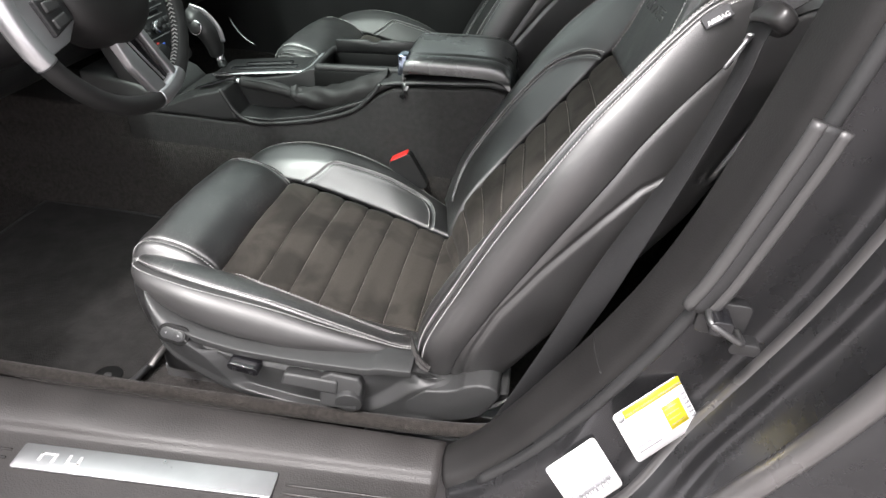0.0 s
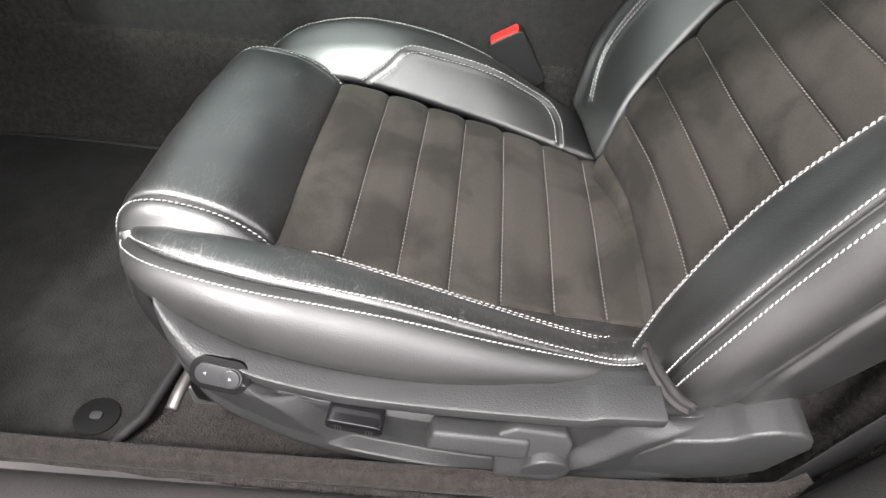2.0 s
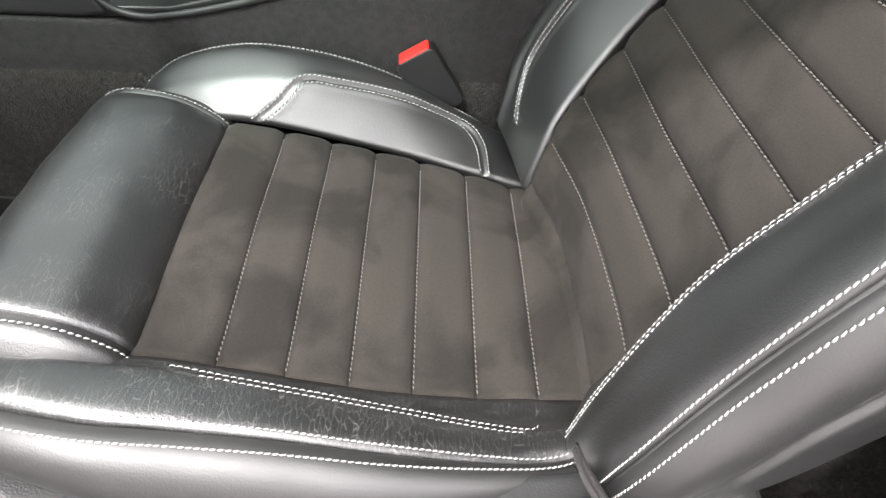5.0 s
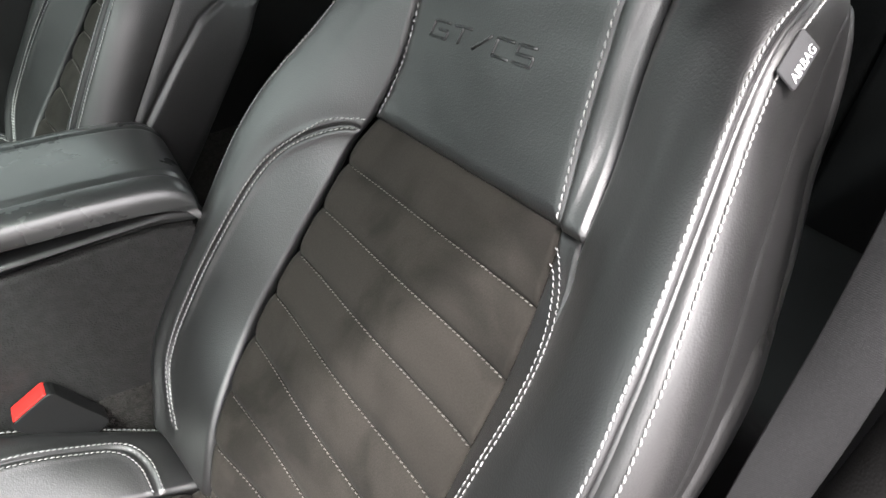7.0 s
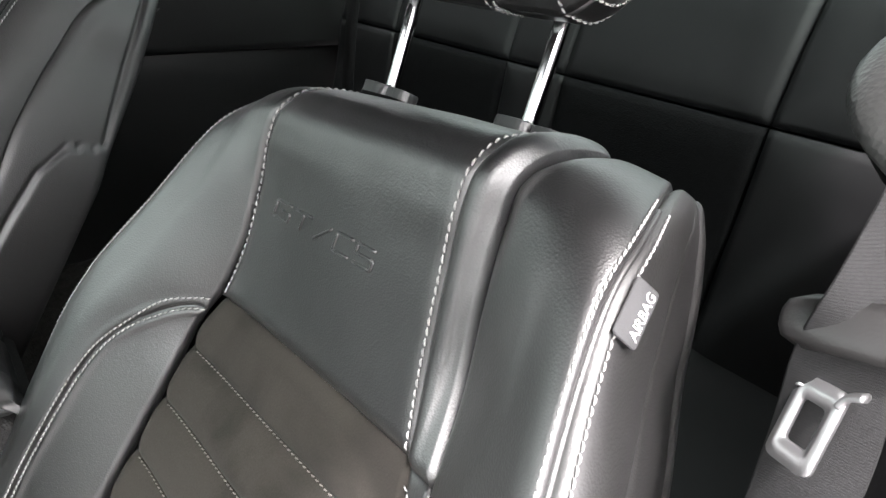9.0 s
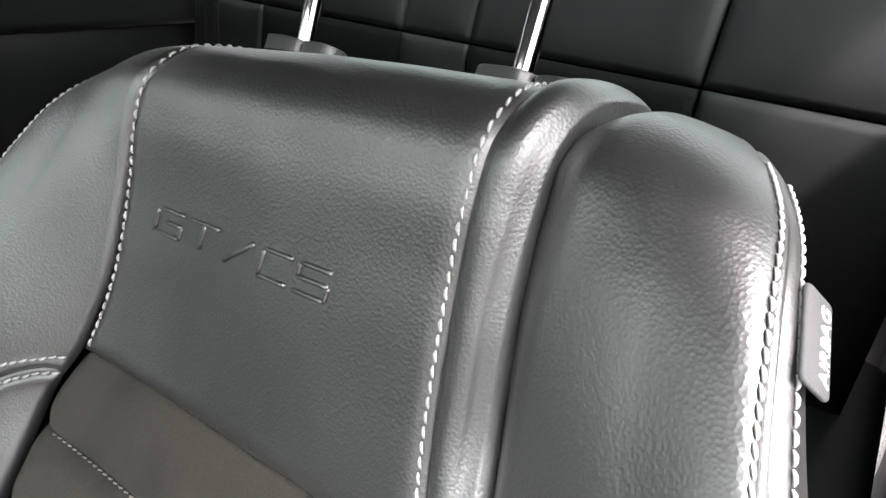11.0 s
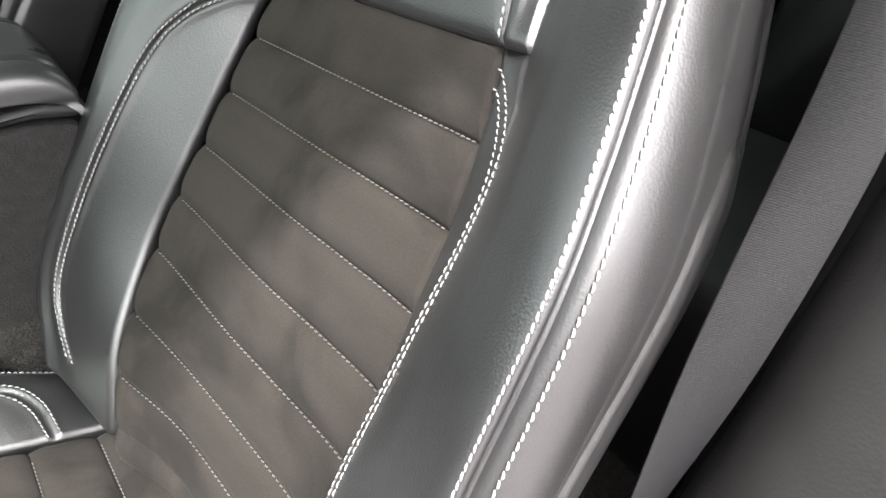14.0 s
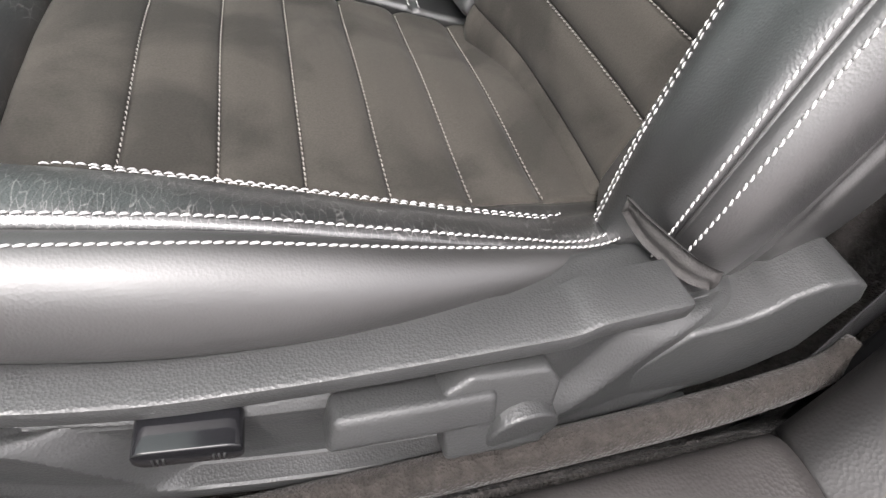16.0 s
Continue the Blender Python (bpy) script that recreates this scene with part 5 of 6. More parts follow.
def sleeve_ring():
    """Moulded loop round the webbing: thick front wall, thin rear rim, softened edges."""
    verts, around, across = [], 48, 9
    for k in range(around):
        a = 2 * math.pi * k / around
        c, s = math.cos(a), math.sin(a)
        ox, oz = math.copysign(abs(c) ** 0.75, c) * 0.034, math.copysign(abs(s) ** 0.6, s) * 0.015
        ix, iz = math.copysign(abs(c) ** 0.4, c) * 0.0215, math.copysign(abs(s) ** 0.6, s) * 0.0038 - 0.004
        drop = 0.004 * max(0.0, s)
        for v in np.linspace(1, -1, across - 2):
            k2 = 0.70 + 0.30 * (1 - abs(v) ** 2.6) ** 0.5
            verts.append((ox * k2, oz * (0.55 + 0.45 * k2), -0.0075 + 0.0115 * v - drop * (v > 0)))
        verts.append((ix, iz, -0.017))
        verts.append((ix, iz, 0.002 - drop))
    return verts, [tuple(x) for x in grid_faces(around, across, closed=True)] + [(q, (q + 1) % across, (q + 1) % across + (around - 1) * across, q + (around - 1) * across)[::-1] for q in range(across)]


sleeve_m = body_m @ Matrix.Rotation(radians(-1), 4, "Z") @ Matrix.Translation((0, 0, -0.0065)) @ Matrix.Rotation(radians(-90), 4, "X")
SLEEVE = sleeve_ring()
sleeve = part("tongue_sleeve", ([sleeve_m @ Vector(p) for p in SLEEVE[0]], SLEEVE[1]), mat("sleeve_plastic", (0.016, 0.0155, 0.0155), 0.36, grain=700, relief=0.0001, vary=0.2), belt, "black plastic tongue sleeve")

tongue_m = Matrix.Translation((0.2575, -0.279, 0.764)) @ Matrix((Vector((-0.400, -0.895, 0.190)).normalized(), Vector((0.394, 0.016, 0.919)).normalized(), Vector((-0.826, 0.442, 0.346)).normalized())).transposed().to_4x4()
tongue = part("tongue", placed(frame_shape(rounded(0.0215, 0.038, 0.004), rounded(0.0115, 0.019, 0.002), -0.0015, 0.0015), tongue_m), SILVER, belt, "bright metal belt tongue")
for d in (-1, 1):
    part("tongue_shoulder", tube([tongue_m @ Vector((d * 0.008, 0.013, 0)), tongue_m @ Vector((d * 0.0105, 0.018, 0)), tongue_m @ Vector((d * 0.016, 0.021, 0))], 0.0035, 8, flat=(1, 0.5)), SILVER, tongue)

# roof and the rest of the cabin
roof_rows = []
for x, z in ((-0.38, 1.115), (-0.22, 1.155), (0.0, 1.188), (0.25, 1.197), (0.5, 1.185), (0.72, 1.155)):
    roof_rows.append([(x, -0.29, z - 0.12), (x, -0.27, z - 0.05), (x, -0.17, z - 0.005), (x, 0.38, z + 0.015), (x, 0.93, z - 0.005), (x, 1.03, z - 0.05), (x, 1.05, z - 0.12)])
structure(sheet_part("ceiling", roof_rows, 24, 24, LINING, None, "", 0.03, -1), "charcoal cloth roof lining", "ceiling")
skin_rows = [[(x, y, z + 0.045) for x, y, z in row] for row in roof_rows]
structure(sheet_part("wall_roof_skin", skin_rows, 24, 24, PAINT, None, "", 0.008, -1), "dark grey painted outer roof skin", "car roof")
screen = [[(x, y, z + 0.03 * (1 - ((y - 0.38) / 0.74) ** 2)) for y in (-0.30, 0.0, 0.38, 0.76, 1.06)] for x, z in ((-0.38, 1.085), (-0.65, 1.005), (-0.92, 0.92), (-1.20, 0.83))]
structure(sheet_part("window_1", screen, 16, 16, GLASS, None, "", 0.004, 1), "tinted windscreen", "windscreen")
rear_glass = [[(x, y, z + 0.03 * (1 - ((y - 0.38) / 0.74) ** 2)) for y in (-0.30, 0.0, 0.38, 0.76, 1.06)] for x, z in ((0.725, 1.11), (1.05, 1.05), (1.40, 0.97), (1.70, 0.89))]
structure(sheet_part("window_4", rear_glass, 16, 16, DARK_GLASS, None, "", 0.004, 1), "tinted sloping rear window", "rear window")
pane = [[(x, 1.155 - 0.28 * (z - 0.72), z) for x in (-1.0, -0.6, -0.3, 0.02)] for z in (0.72, 0.9, 1.10)]
structure(sheet_part("window_2", pane, 8, 8, DARK_GLASS, None, "", 0.004, 1), "tinted passenger door window", "car window")
far_rows = []
for z, y in ((0.0, 1.16), (0.25, 1.17), (0.45, 1.15), (0.62, 1.14), (0.74, 1.16)):
    far_rows.append([(x, y, z) for x in (-1.7, -1.1, -0.5, 0.1, 0.6, 1.3)])
structure(sheet_part("wall_passenger_door", far_rows, 30, 30, SMOOTH, None, "", 0.03, -1), "black passenger door panel", "door panel")
# The door pocket's highlight is modelled as a thin chrome arc.
part("pocket_highlight", tube([(-1.03, 1.150, 0.315), (-1.005, 1.146, 0.275), (-0.975, 1.145, 0.245), (-0.94, 1.146, 0.228)], [0.002, 0.005, 0.005, 0.002], 8), CHROME, bpy.data.objects["wall_passenger_door"], "curved chrome arc standing in for a highlight on the door pocket")
structure(part("wall_rear_pillar", block(0.02, 1.3, 1.11, 1.16, 0.66, 1.08, 0.02), SMOOTH), "black rear side trim and pillar", "pillar")
structure(part("wall_dashboard", prism([(-1.75, 0.30), (-1.15, 0.40), (-0.96, 0.44), (-0.93, 0.50), (-0.98, 0.78), (-1.08, 0.84), (-1.30, 0.86), (-1.75, 0.84)], -0.38, 1.14, "y", 0.03, 3), SMOOTH), "black moulded dashboard", "dashboard")
structure(part("wall_firewall", block(-1.80, -1.74, -0.45, 1.16, 0.0, 0.86, 0.01), CARPET), "carpeted bulkhead under the dashboard", "bulkhead")
structure(part("ground", block(-12, 12, -12, 12, -0.42, -0.36, 0.0), CONCRETE), "pale concrete floor under and around the car", "ground")

structure(part("wall_body_side", block(0.50, 1.75, -0.56, -0.36, -0.05, 0.92, 0.02), PAINT), "dark painted rear body side", "car body")
structure(part("wall_rear", block(1.70, 1.76, -0.56, 1.16, -0.05, 0.88, 0.02), SMOOTH), "dark panel closing the rear of the cabin", "car body")

# rear bench
bench = empty("rear_bench", "black leather rear bench with dark fabric inserts", "bench")


def rear_panel(name, y0, y1, pts, material, puff=0.007):
    rows = [[(x, y0 + (y1 - y0) * t, z) for t in (0, 0.25, 0.5, 0.75, 1)] for x, z in pts]
    s = Sheet(rows)
    return part(name, panel(s, (0, len(pts) - 1), (0, 4), 24, 24, puff, 0.05, 0.06), material, bench)


BENCH_CLOTH = mat("bench_cloth", (0.006, 0.006, 0.0065), 0.9, grain=420, relief=0.0006, vary=0.4, vary_scale=60, spec=0.1)
BENCH = mat("bench_leather", (0.010, 0.010, 0.0108), 0.55, grain=480, relief=0.0001, vary=0.4, vary_scale=9, spec=0.3)
up_pts = [(0.868, 0.735), (0.880, 0.78), (0.900, 0.84), (0.930, 0.905), (0.975, 0.945), (1.03, 0.955)]
low_pts = [(0.805, 0.34), (0.830, 0.52), (0.850, 0.62), (0.866, 0.730)]
for y0, y1 in ((-0.26, 0.006), (0.012, 0.362), (0.368, 0.50), (0.506, 0.86), (0.866, 1.09)):
    rear_panel("bench_upper", y0, y1, up_pts, BENCH)
    rear_panel("bench_lower", y0, y1, low_pts, BENCH_CLOTH if y1 - y0 > 0.3 else BENCH)
part("bench_cushion", block(0.40, 1.0, -0.31, 1.12, 0.10, 0.40, 0.04, 4), BENCH, bench)
tagged(part("parcel_shelf", block(1.0, 1.7, -0.30, 1.12, 0.86, 0.90, 0.01), SMOOTH), "black rear parcel shelf behind the bench", "shelf")
rear_belt = empty("rear_belt", "grey woven rear seat belt over the bench back", "seat belt")
strap("webbing", [((0.86, 0.92, 0.98), (0, 1, 0)), ((0.80, 0.905, 0.84), (0, 1, 0)), ((0.775, 0.90, 0.66), (0, 1, 0)), ((0.76, 0.89, 0.45), (0, 1, 0))], 0.047, 0.002, WEB, rear_belt)

# ---- centre console ----
CONSOLE_PLASTIC = mat("console_plastic", (0.0150, 0.0150, 0.0153), 0.5, grain=620, relief=0.0003, vary=0.3)
console = empty("centre_console", "black plastic centre console with bin and padded armrest", "console")
part("tunnel_carpet", block(-1.30, -0.882, 0.287, 0.500, 0.05, 0.334, 0.01), CARPET, console, "carpeted tunnel side")
side = [(-0.88, 0.05), (-0.88, 0.335), (-0.80, 0.336), (-0.727, 0.337), (-0.63, 0.336), (-0.575, 0.335), (-0.52, 0.340), (-0.411, 0.362), (-0.340, 0.388), (-0.304, 0.411), (-0.262, 0.445), (-0.235, 0.459), (-0.20, 0.464), (-0.036, 0.480), (0.005, 0.474), (0.030, 0.44), (0.034, 0.05)]
part("side_panel", prism(side, 0.286, 0.500, "y", 0.006, 2), SUEDE_SIDE, console, "dark grained console side")
upper = [(-0.80, 0.338), (-0.80, 0.352)] + [(-0.76, 0.366), (-0.705, 0.390), (-0.62, 0.410), (-0.49, 0.436), (-0.445, 0.456), (-0.432, 0.458), (-0.430, 0.395), (-0.224, 0.405), (-0.222, 0.474), (-0.215, 0.475), (-0.02, 0.490), (0.012, 0.486), (0.010, 0.478)] + [(-0.036, 0.483), (-0.20, 0.467), (-0.235, 0.462), (-0.262, 0.448), (-0.304, 0.414), (-0.340, 0.391), (-0.411, 0.365), (-0.52, 0.343), (-0.575, 0.338), (-0.63, 0.339)]
part("upper_body", prism(upper, 0.362, 0.500, "y", 0.004, 2), CONSOLE_PLASTIC, console, "grey satin console top")
part("rear_cheek", prism([(-0.315, 0.410), (-0.262, 0.450), (-0.235, 0.464), (-0.20, 0.469), (-0.036, 0.485), (0.010, 0.480), (0.012, 0.492), (-0.02, 0.498), (-0.225, 0.478), (-0.262, 0.470)], 0.289, 0.364, "y", 0.006, 2), CONSOLE_PLASTIC, console)
part("front_cheek", prism([(-0.80, 0.339), (-0.63, 0.339), (-0.600, 0.345), (-0.628, 0.412), (-0.70, 0.390), (-0.76, 0.364), (-0.80, 0.352)], 0.287, 0.364, "y", 0.008, 3), CONSOLE_PLASTIC, console)
part("brake_tray", prism([(-0.625, 0.339), (-0.575, 0.339), (-0.52, 0.344), (-0.411, 0.366), (-0.304, 0.414), (-0.30, 0.425), (-0.42, 0.376), (-0.52, 0.354), (-0.60, 0.352), (-0.625, 0.40)], 0.292, 0.364, "y", 0.003, 2), SMOOTH, console)
part("tray_rim", tube([(-0.632, 0.287, 0.415), (-0.602, 0.286, 0.365), (-0.570, 0.286, 0.346), (-0.52, 0.286, 0.346), (-0.411, 0.286, 0.369), (-0.33, 0.286, 0.398), (-0.29, 0.287, 0.430), (-0.262, 0.292, 0.468)], 0.005, 8), CONSOLE_PLASTIC, console, "raised rim around the brake lever")
bin_m = Matrix.Translation((-0.322, 0.430, 0.467)) @ Matrix.Rotation(radians(-3.5), 4, "Y")
part("bin_rim", placed(frame_shape(rounded(0.226, 0.150, 0.012), rounded(0.205, 0.122, 0.008), -0.006, 0.009), bin_m), CONSOLE_PLASTIC, console)
for y0, y1 in ((0.352, 0.364), (0.490, 0.500)):
    part("bin_side", prism([(-0.432, 0.385), (-0.222, 0.40), (-0.222, 0.471), (-0.432, 0.457)], y0, y1, "y", 0.002, 1), BLACK, console)
part("bin_liner", placed(prism(rounded(0.196, 0.118, 0.008), -0.066, -0.060, "z"), bin_m), BLACK, console, "lining of the open storage bin")
part("bin_wall", placed(prism([(-0.10, 0), (0.10, 0), (0.10, 0.030), (0.01, 0.030), (0.004, 0.024), (-0.012, 0.024), (-0.018, 0.030), (-0.10, 0.028)], 0.058, 0.066, "y", 0.002, 1), bin_m), SMOOTH, console)
lid_rows = []
for x, z, e in ((-0.212, 0.478, 0), (-0.214, 0.513, 0), (-0.205, 0.529, 1), (-0.15, 0.534, 1), (-0.08, 0.537, 1), (-0.02, 0.535, 1), (0.010, 0.518, 1), (0.020, 0.485, 0)):
    lid_rows.append([(x, 0.287, z - 0.034), (x, 0.288, z - 0.014), (x, 0.300, z - 0.003), (x, 0.33, z), (x, 0.39, z + 0.001), (x, 0.45, z), (x, 0.490, z - 0.003), (x, 0.500, z - 0.014), (x, 0.501, z - 0.034)])


def lid_groove(S, T, p):
    return -0.0035 * (np.exp(-((p[..., 1] - 0.322) / 0.004) ** 2) + np.exp(-((p[..., 1] - 0.466) / 0.004) ** 2)) - 0.004 * np.exp(-((p[..., 2] - 0.495) / 0.004) ** 2)


lid = sheet_part("armrest_lid", lid_rows, 40, 90, mat("armrest_leather", (0.030, 0.031, 0.031), 0.30, grain=500, relief=0.0001, vary=0.3, coat=0.7, spec=0.9), console, "padded armrest lid with grooves", 0.01, 1, lid_groove)
part("lid_latch", block(-0.2265, -0.206, 0.296, 0.336, 0.488, 0.5325, 0.004, 2), mat("tinted_chrome", (0.30, 0.36, 0.45), 0.12, 1.0, vary=-0.1), lid, "polished lid latch")
part("gate_bezel", placed(prism(rounded(0.235, 0.115, 0.010), -0.004, 0.008, "z", 0.003, 2), Matrix.Translation((-0.575, 0.432, 0.420)) @ Matrix.Rotation(radians(-8.0), 4, "Y")), SMOOTH, console, "black shifter gate bezel")
gate_m = Matrix.Translation((-0.575, 0.432, 0.420)) @ Matrix.Rotation(radians(-8.0), 4, "Y")
part("bezel_chrome", tube([gate_m @ Vector(v) for v in ((-0.118, -0.052, 0.006), (-0.06, -0.058, 0.008), (0.06, -0.058, 0.008), (0.112, -0.055, 0.009), (0.124, -0.02, 0.014), (0.124, 0.05, 0.018))], 0.0065, 8, flat=(1.3, 0.6)), CHROME, console, "chrome strip round the shifter gate")
for y, w in ((-0.02, 0.17), (0.012, 0.12)):
    part("gate_slot", placed(prism(rounded(w, 0.020, 0.006), 0.006, 0.011, "z", 0.002, 1), gate_m @ Matrix.Translation((0.0, y, 0))), GLOSS, console)
part("switch_row", placed(prism(rounded(0.110, 0.018, 0.003), 0, 0.004, "z", 0.001, 1), Matrix.Translation((-0.665, 0.335, 0.406)) @ Matrix.Rotation(radians(-19), 4, "Y")), GLOSS, console, "row of small console switches")

brake = empty("hand_brake", "leather-wrapped hand brake lever with gaiter and chrome button", "hand brake")
part("grip", tube([(-0.600, 0.332, 0.419), (-0.56, 0.332, 0.417), (-0.51, 0.333, 0.412), (-0.472, 0.334, 0.404)], [0.0125, 0.0145, 0.0145, 0.0135], 14), BOOT, brake)
part("button", tube([(-0.616, 0.332, 0.4195), (-0.598, 0.332, 0.419)], 0.0075, 12, smooth=False), CHROME, brake, "chrome release button")
gaiter = sheet_part("gaiter", [[(x + dx * 0.2, 0.333 + r * math.cos(radians(a)), z + h * math.sin(radians(a)) + 0.003 * math.sin(a * 0.07 + x * 90)) for a in range(0, 361, 30)] for x, z, r, h, dx in ((-0.480, 0.404, 0.015, 0.015, 0), (-0.468, 0.404, 0.020, 0.021, 0), (-0.455, 0.402, 0.017, 0.019, 0), (-0.42, 0.402, 0.024, 0.026, 0), (-0.37, 0.408, 0.027, 0.030, 0), (-0.32, 0.428, 0.026, 0.030, 0), (-0.275, 0.455, 0.022, 0.024, 0), (-0.255, 0.474, 0.012, 0.010, 0))], 40, 40, BOOT, brake, "folded leather gaiter", 0.002, -1, wrinkles(40, 0.005, 1))
part("grip_stitching", tube([(-0.59, 0.322, 0.429), (-0.55, 0.320, 0.4285), (-0.51, 0.321, 0.423), (-0.478, 0.323, 0.415)], 0.0012, 6), RUBBER, brake)

shifter = empty("gear_shifter", "black gear selector with silver inlay and round button", "gear shifter")
part("handle", tube([(-0.700, 0.425, 0.445), (-0.700, 0.420, 0.470), (-0.712, 0.415, 0.505), (-0.735, 0.412, 0.530), (-0.752, 0.410, 0.540)], [0.018, 0.023, 0.029, 0.028, 0.015], 16, flat=(0.85, 1.1)), SMOOTH, shifter)
part("silver_inlay", tube([(-0.676, 0.418, 0.478), (-0.682, 0.414, 0.512), (-0.708, 0.411, 0.543), (-0.742, 0.409, 0.555)], 0.0045, 8, flat=(1.4, 0.5)), SILVER, shifter)
part("round_button", placed(prism([(0.017 * math.cos(radians(a)), 0.017 * math.sin(radians(a))) for a in range(0, 360, 15)], -0.004, 0.004, "z", 0.002, 2), Matrix.Translation((-0.722, 0.386, 0.514)) @ Matrix.Rotation(radians(80), 4, "X")), CHROME, shifter, "chrome ringed thumb button")
part("button_face", placed(prism([(0.0145 * math.cos(radians(a)), 0.0145 * math.sin(radians(a))) for a in range(0, 360, 15)], 0, 0.0055, "z", 0.001, 1), Matrix.Translation((-0.722, 0.386, 0.514)) @ Matrix.Rotation(radians(80), 4, "X")), SMOOTH, shifter)
part("stalk", tube([(-0.690, 0.428, 0.415), (-0.698, 0.426, 0.45)], 0.011, 12, smooth=False), CHROME, shifter)

stack = empty("centre_stack", "black centre stack with rows of buttons and a chrome knob", "dashboard controls")
st_m = Matrix.Translation((-0.870, 0.415, 0.500)) @ Matrix((Vector((0, 1, 0)), Vector((-0.40, 0, 0.917)), Vector((0.917, 0, 0.40)))).transposed().to_4x4()
part("fascia", placed(prism(rounded(0.235, 0.230, 0.015), -0.05, 0.0, "z", 0.006, 3), st_m), SMOOTH, stack)
KEY = mat("grey_key", (0.03, 0.03, 0.031), 0.4, vary=0.2)
for k in range(8):
    key = part("button", placed(prism(rounded(0.019, 0.011, 0.003), 0, 0.005, "z", 0.0015, 1), st_m @ Matrix.Translation((-0.070 + 0.0215 * k, 0.038, 0))), KEY, stack)
    part("key_mark", placed(prism(rounded(0.008, 0.002, 0.0008, 3), 0.005, 0.0054, "z"), st_m @ Matrix.Translation((-0.070 + 0.0215 * k, 0.038, 0))), WHITE, key)
for y, w in ((0.024, 0.200), (0.006, 0.170), (-0.040, 0.200)):
    part("trim_line", placed(prism(rounded(w, 0.0022, 0.001, 3), 0, 0.0025, "z"), st_m @ Matrix.Translation((0, y, 0))), SILVER, stack, "thin silver line")
part("panel_slot", placed(prism(rounded(0.150, 0.010, 0.003), 0, 0.0025, "z", 0.001, 1), st_m @ Matrix.Translation((0, 0.015, 0))), GLOSS, stack)
knob = part("knob", placed(prism([(0.014 * math.cos(radians(a)), 0.014 * math.sin(radians(a))) for a in range(0, 360, 15)], 0, 0.016, "z", 0.003, 2), st_m @ Matrix.Translation((0.024, -0.018, 0.002))), CHROME, stack, "chrome ringed knob")
part("knob_face", placed(prism([(0.0095 * math.cos(radians(a)), 0.0095 * math.sin(radians(a))) for a in range(0, 360, 15)], 0.015, 0.018, "z", 0.001, 1), st_m @ Matrix.Translation((0.024, -0.018, 0.002))), SMOOTH, knob)
for x in (-0.062, -0.036, -0.010, 0.060, 0.086):
    for y in (-0.010, -0.027):
        part("button", placed(prism(rounded(0.020, 0.013, 0.003), 0, 0.005, "z", 0.0015, 1), st_m @ Matrix.Translation((x, y, 0))), KEY, stack)
for k, col in ((0, RED), (1, mat("blue_mark", (0.05, 0.15, 0.7), 0.4, vary=0.1))):
    part("climate_mark", placed(prism(rounded(0.009, 0.005, 0.0018, 3), 0, 0.002, "z"), st_m @ Matrix.Translation((0.006 + 0.020 * k, -0.052 - 0.006 * k, 0.001))), col, stack)
for x in (-0.07, 0.0, 0.07):
    part("dial", placed(prism([(0.022 * math.cos(radians(a)), 0.022 * math.sin(radians(a))) for a in range(0, 360, 15)], 0, 0.014, "z", 0.003, 2), st_m @ Matrix.Translation((x, -0.075, 0))), SMOOTH, stack)
part("stack_base", prism([(-0.98, 0.30), (-0.78, 0.336), (-0.775, 0.36), (-0.80, 0.385), (-0.84, 0.40), (-0.98, 0.42)], 0.290, 0.50, "y", 0.012, 3), PLASTIC, stack)

# ---- steering wheel ----
wheel = empty("steering_wheel", "leather steering wheel with satin silver spokes", "steering wheel")
tilt = 0.366
WV, WN, WC = np.array([-math.sin(tilt), 0, math.cos(tilt)]), np.array([math.cos(tilt), 0, math.sin(tilt)]), np.array([-0.635, -0.035, 0.694])


def on_wheel(a, r, d=0.0):
    return WC + r * (math.cos(radians(a)) * np.array([0, 1, 0]) + math.sin(radians(a)) * WV) + d * WN


part("rim", tube([on_wheel(a, 0.183) for a in range(0, 361, 10)], 0.0155, 14, caps=False), BOOT, wheel, "black leather wheel rim")
for a, w in ((-77, 13), (-176, 18), (12, 9)):
    part("silver_cap", tube([on_wheel(b, 0.183) for b in np.linspace(a - w, a + w, 7)], 0.0168, 14), SILVER, wheel)


def wheel_plate(name, outline, lo, hi, material, label=""):
    """A plate in the wheel's plane from (angle, radius) corners."""
    v = [on_wheel(a, r, d) for d in (lo, hi) for a, r in outline]
    k = len(outline)
    bm = bmesh.new()
    vs = [bm.verts.new(p) for p in v]
    bm.faces.new(vs[:k])
    bm.faces.new(vs[k:][::-1])
    for i in range(k):
        bm.faces.new((vs[i], vs[k + i], vs[k + (i + 1) % k], vs[(i + 1) % k]))
    bmesh.ops.recalc_face_normals(bm, faces=bm.faces)
    bmesh.ops.bevel(bm, geom=list(bm.edges), offset=0.003, segments=3, affect="EDGES", profile=0.6, clamp_overlap=True)
    return part(name, bm, material, wheel, label)


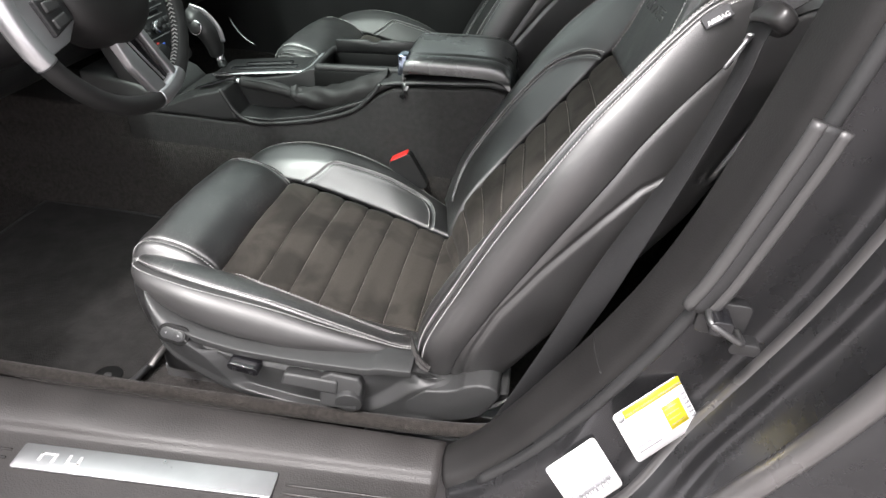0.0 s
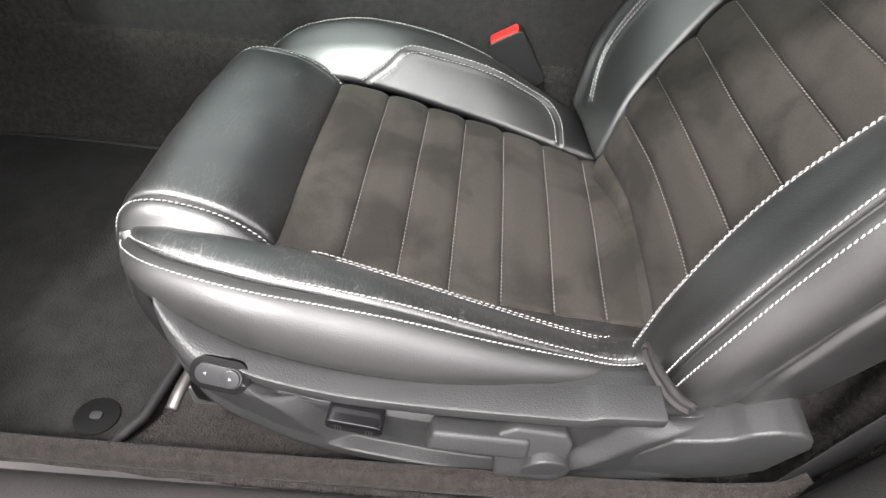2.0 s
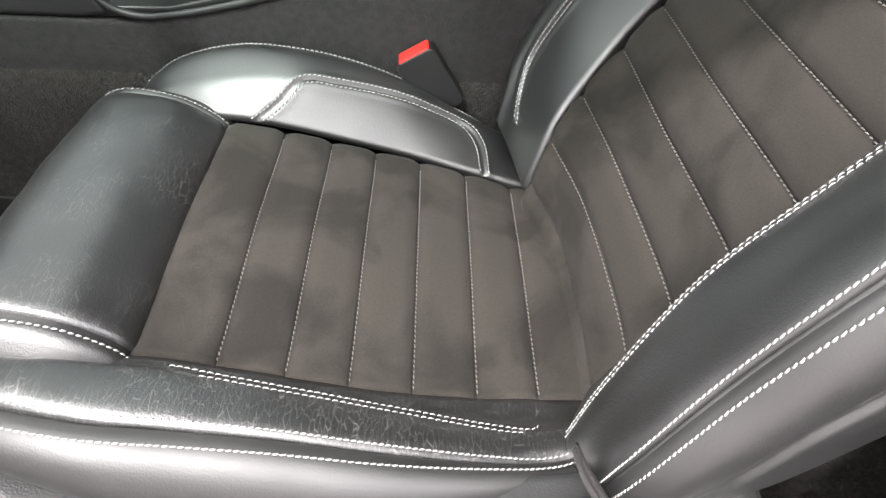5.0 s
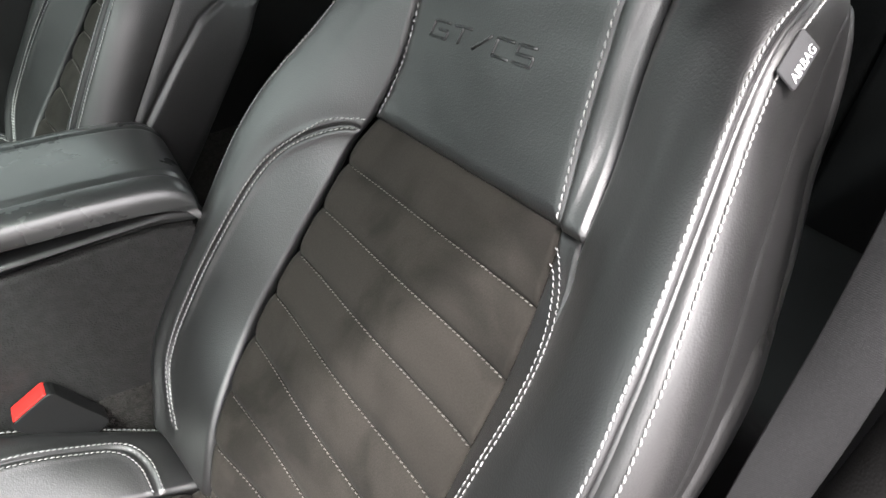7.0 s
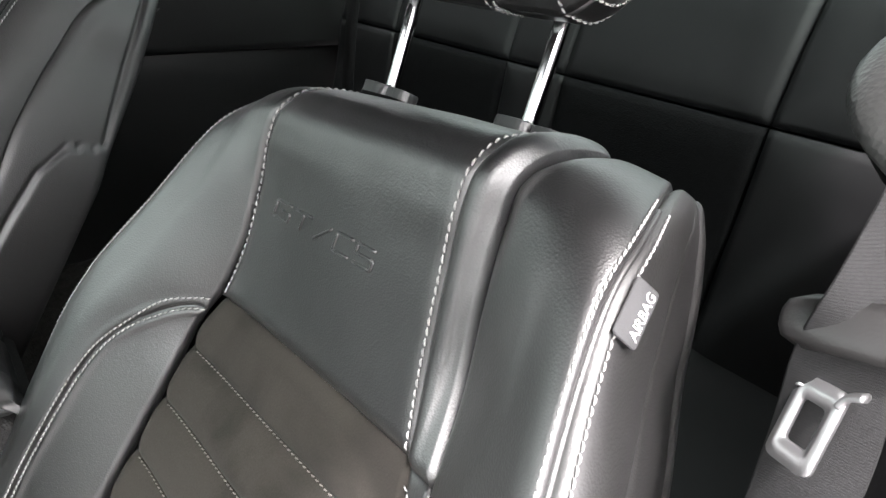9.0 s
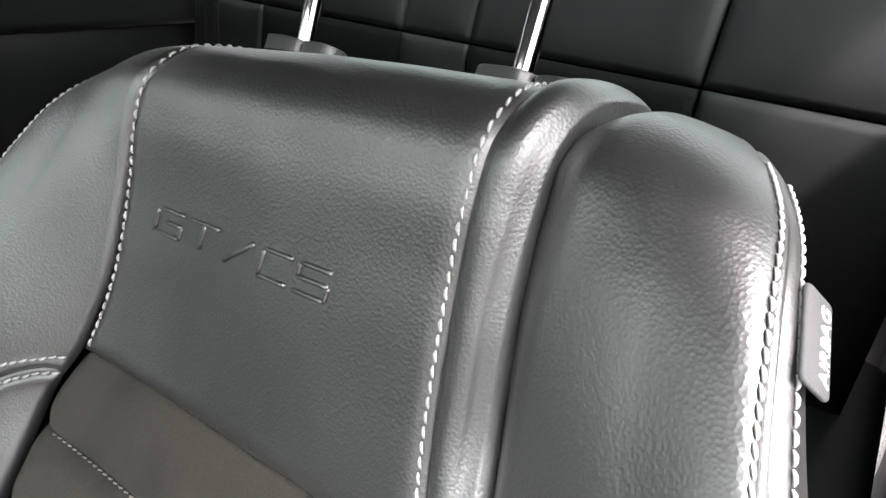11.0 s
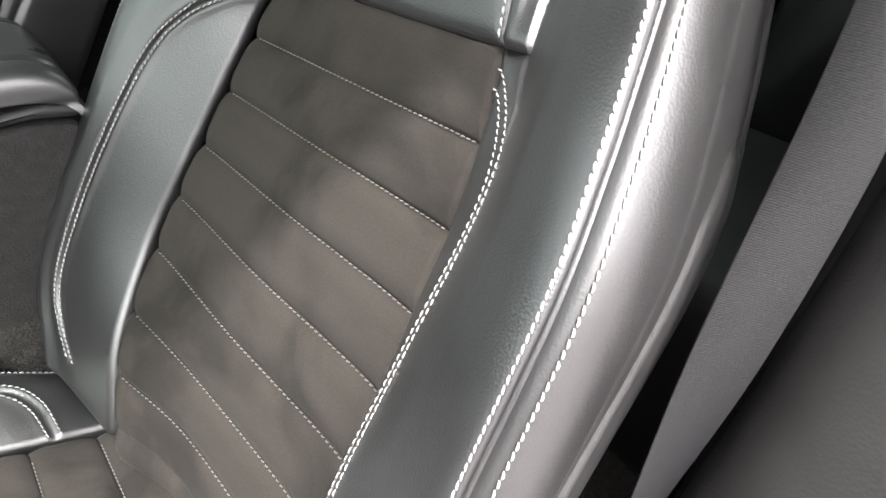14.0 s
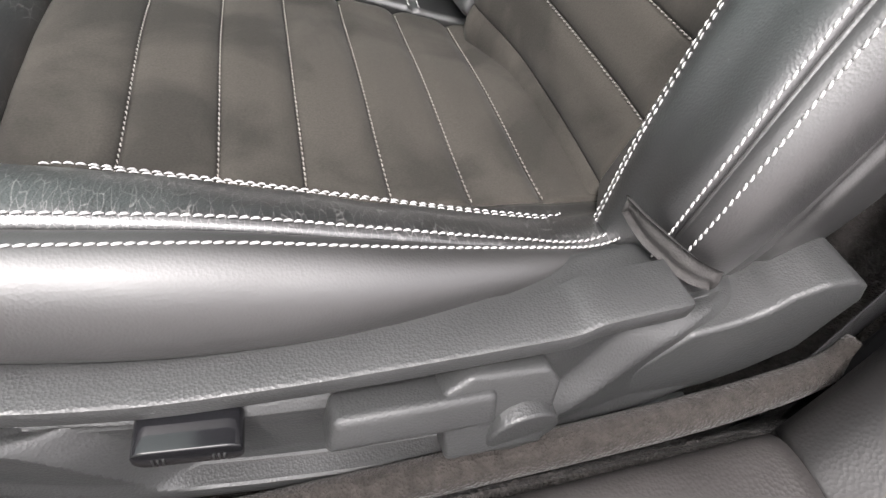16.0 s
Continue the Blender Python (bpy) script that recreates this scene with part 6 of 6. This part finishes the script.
wheel_plate("spoke", [(-92, 0.176), (-81, 0.176), (-88, 0.125), (-101, 0.080), (-118, 0.080), (-104, 0.125)], -0.004, 0.012, SILVER, "satin silver lower spoke")
wheel_plate("spoke", [(-71, 0.176), (-66, 0.176), (-64, 0.125), (-60, 0.080), (-70, 0.080), (-71, 0.125)], -0.004, 0.012, SILVER)
wheel_plate("spoke_slot", [(-80, 0.174), (-72, 0.174), (-72, 0.125), (-71, 0.080), (-99, 0.080), (-87, 0.125)], -0.008, 0.004, GLOSS, "dark inlay between the spokes")
wheel_plate("slot_edge", [(-78.5, 0.165), (-77.2, 0.165), (-83, 0.120), (-90, 0.085), (-92.5, 0.085), (-84.5, 0.120)], 0.004, 0.008, SILVER)
for a in (-176, 12):
    wheel_plate("side_spoke", [(a - 16, 0.180), (a + 16, 0.180), (a + 20, 0.130), (a + 12, 0.082), (a - 16, 0.082), (a - 16, 0.130)], -0.006, 0.012, SILVER, "satin silver side spoke")
    wheel_plate("spoke_switch", [(a - 8, 0.150), (a + 12, 0.150), (a + 12, 0.100), (a - 8, 0.100)], 0.010, 0.020, SMOOTH, "black switch pad")
    for k in (-1, 1):
        wheel_plate("switch_key", [(a + 2 + 5 * k - 3, 0.140), (a + 2 + 5 * k + 3, 0.140), (a + 2 + 5 * k + 4, 0.112), (a + 2 + 5 * k - 4, 0.112)], 0.016, 0.024, PLASTIC)
hub_rows = []
for r, d in ((0.001, 0.040), (0.038, 0.039), (0.068, 0.034), (0.086, 0.022), (0.093, 0.0), (0.086, -0.04)):
    hub_rows.append([on_wheel(a, r * (1.0 + 0.06 * math.cos(radians(2 * a))), d) for a in range(0, 361, 20)])
part("airbag_hub", (lambda s: panel(s, (0, 5), (0, 18), 24, 48, 0.0, 0.01, 0.003, 1))(Sheet(hub_rows)), DARKPAD, wheel, "black padded hub")
part("emblem_ring", tube([on_wheel(a, 0.026, 0.041) for a in range(0, 361, 20)], 0.0022, 8, caps=False), CHROME, wheel)
part("emblem_disc", tube([on_wheel(0, 0, 0.039), on_wheel(0, 0, 0.0425)], 0.025, 24, smooth=False), SILVER, wheel)
for k in range(36):
    a = -64 + k * 2.6
    part("rim_stitch", tube([on_wheel(a, 0.1695, 0.0065), on_wheel(a + 1.3, 0.1672, 0.002), on_wheel(a, 0.1668, -0.003)], 0.0012, 5, smooth=False), THREAD, wheel)
column = tagged(part("steering_column", tube([(-1.0, -0.035, 0.56), (-0.80, -0.035, 0.63), (-0.69, -0.035, 0.672)], [0.07, 0.065, 0.05], 16), SMOOTH), "black plastic steering column shroud", "steering column")

# ---- the driver's door, out of view, swung wide open ahead of the seat ----
# Added to keep low sky light off the seat and pillar.
door = empty("car_door", "unseen open black driver door with padded inner panel", "car door")
door_m = Matrix.Translation((-1.06, -0.52, 0)) @ Matrix.Rotation(radians(-66), 4, "Z")
part("door_shell", placed(prism([(0.0, 0.20), (1.05, 0.20), (1.16, 0.40), (1.20, 0.86), (0.02, 0.86)], -0.15, -0.05, "y", 0.02, 3), door_m), PAINT, door, "dark grey painted door skin")
part("inner_panel", placed(prism([(0.03, 0.23), (1.03, 0.23), (1.13, 0.41), (1.17, 0.85), (0.05, 0.87)], -0.052, 0.0, "y", 0.02, 3), door_m), DARKPAD, door, "black padded inner door panel")
part("armrest", placed(prism([(0.35, 0.55), (1.02, 0.53), (1.04, 0.60), (0.42, 0.63)], -0.01, 0.06, "y", 0.02, 3), door_m), DARKPAD, door)
part("window_pane", placed(prism([(0.10, 0.85), (1.17, 0.85), (1.10, 1.12), (0.55, 1.10)], -0.075, -0.070, "y"), door_m), GLASS, door, "tinted frameless door window").visible_shadow = False

# ---- belt buckle beside the console ----
buckle = empty("belt_buckle", "black belt buckle with red release button", "belt buckle")
ax = Vector((0.86, 0.05, 0.50)).normalized()
dn = Vector((0.42, 0.02, -0.90)).normalized()
dn = (dn - ax * ax.dot(dn)).normalized()
nm = ax.cross(dn)
bm4 = Matrix((ax, dn, nm)).transposed().to_4x4()
bm4.translation = Vector((-0.212, 0.262, 0.318))
part("housing", placed(prism([(x, y + 0.045) for x, y in rounded(0.056, 0.090, 0.008)], -0.012, 0.012, "z", 0.005, 3), bm4), SMOOTH, buckle)
part("release_button", placed(prism([(x, y + 0.006) for x, y in rounded(0.045, 0.016, 0.004)], -0.0095, 0.0135, "z", 0.003, 2), bm4), RED, buckle, "red release button")
part("chrome_lip", placed(prism([(x, y + 0.016) for x, y in rounded(0.046, 0.004, 0.0015, 3)], -0.009, 0.0137, "z", 0.001, 1), bm4), SILVER, buckle)
part("stalk", tube([bm4 @ Vector((0, 0.08, 0)), bm4 @ Vector((0.005, 0.16, 0)), bm4 @ Vector((0.02, 0.22, 0))], 0.012, 8, flat=(1.5, 0.5)), SMOOTH, buckle)

# label on the seat wing
low_end, top_end = Vector((0.238, -0.208, 0.7645)), Vector((0.2655, -0.1995, 0.782))
ta = (top_end - low_end).normalized()
tn = Vector(OUT) * 0.55 + Vector((0, -0.83, 0))
tn = (tn - ta * ta.dot(tn)).normalized()
tb = tn.cross(ta).normalized()
tm = Matrix((ta, tb, tn)).transposed().to_4x4()
tm.translation = (low_end + top_end) / 2 + tb * 0.0078 + tn * 0.0015
airbag_tag = part("woven_tag", placed(prism(rounded(0.033, 0.0160, 0.002, 3), 0, 0.002, "z", 0.0006, 1), tm), mat("grey_tag", (0.048, 0.048, 0.050), 0.85, grain=800, relief=0.0002, vary=0.2), driver_seat, "grey woven tag with white lettering")
written("AIRBAG", 0.0076, WHITE, tm @ Matrix.Translation((-0.0132, -0.0058, 0.0022)), airbag_tag)
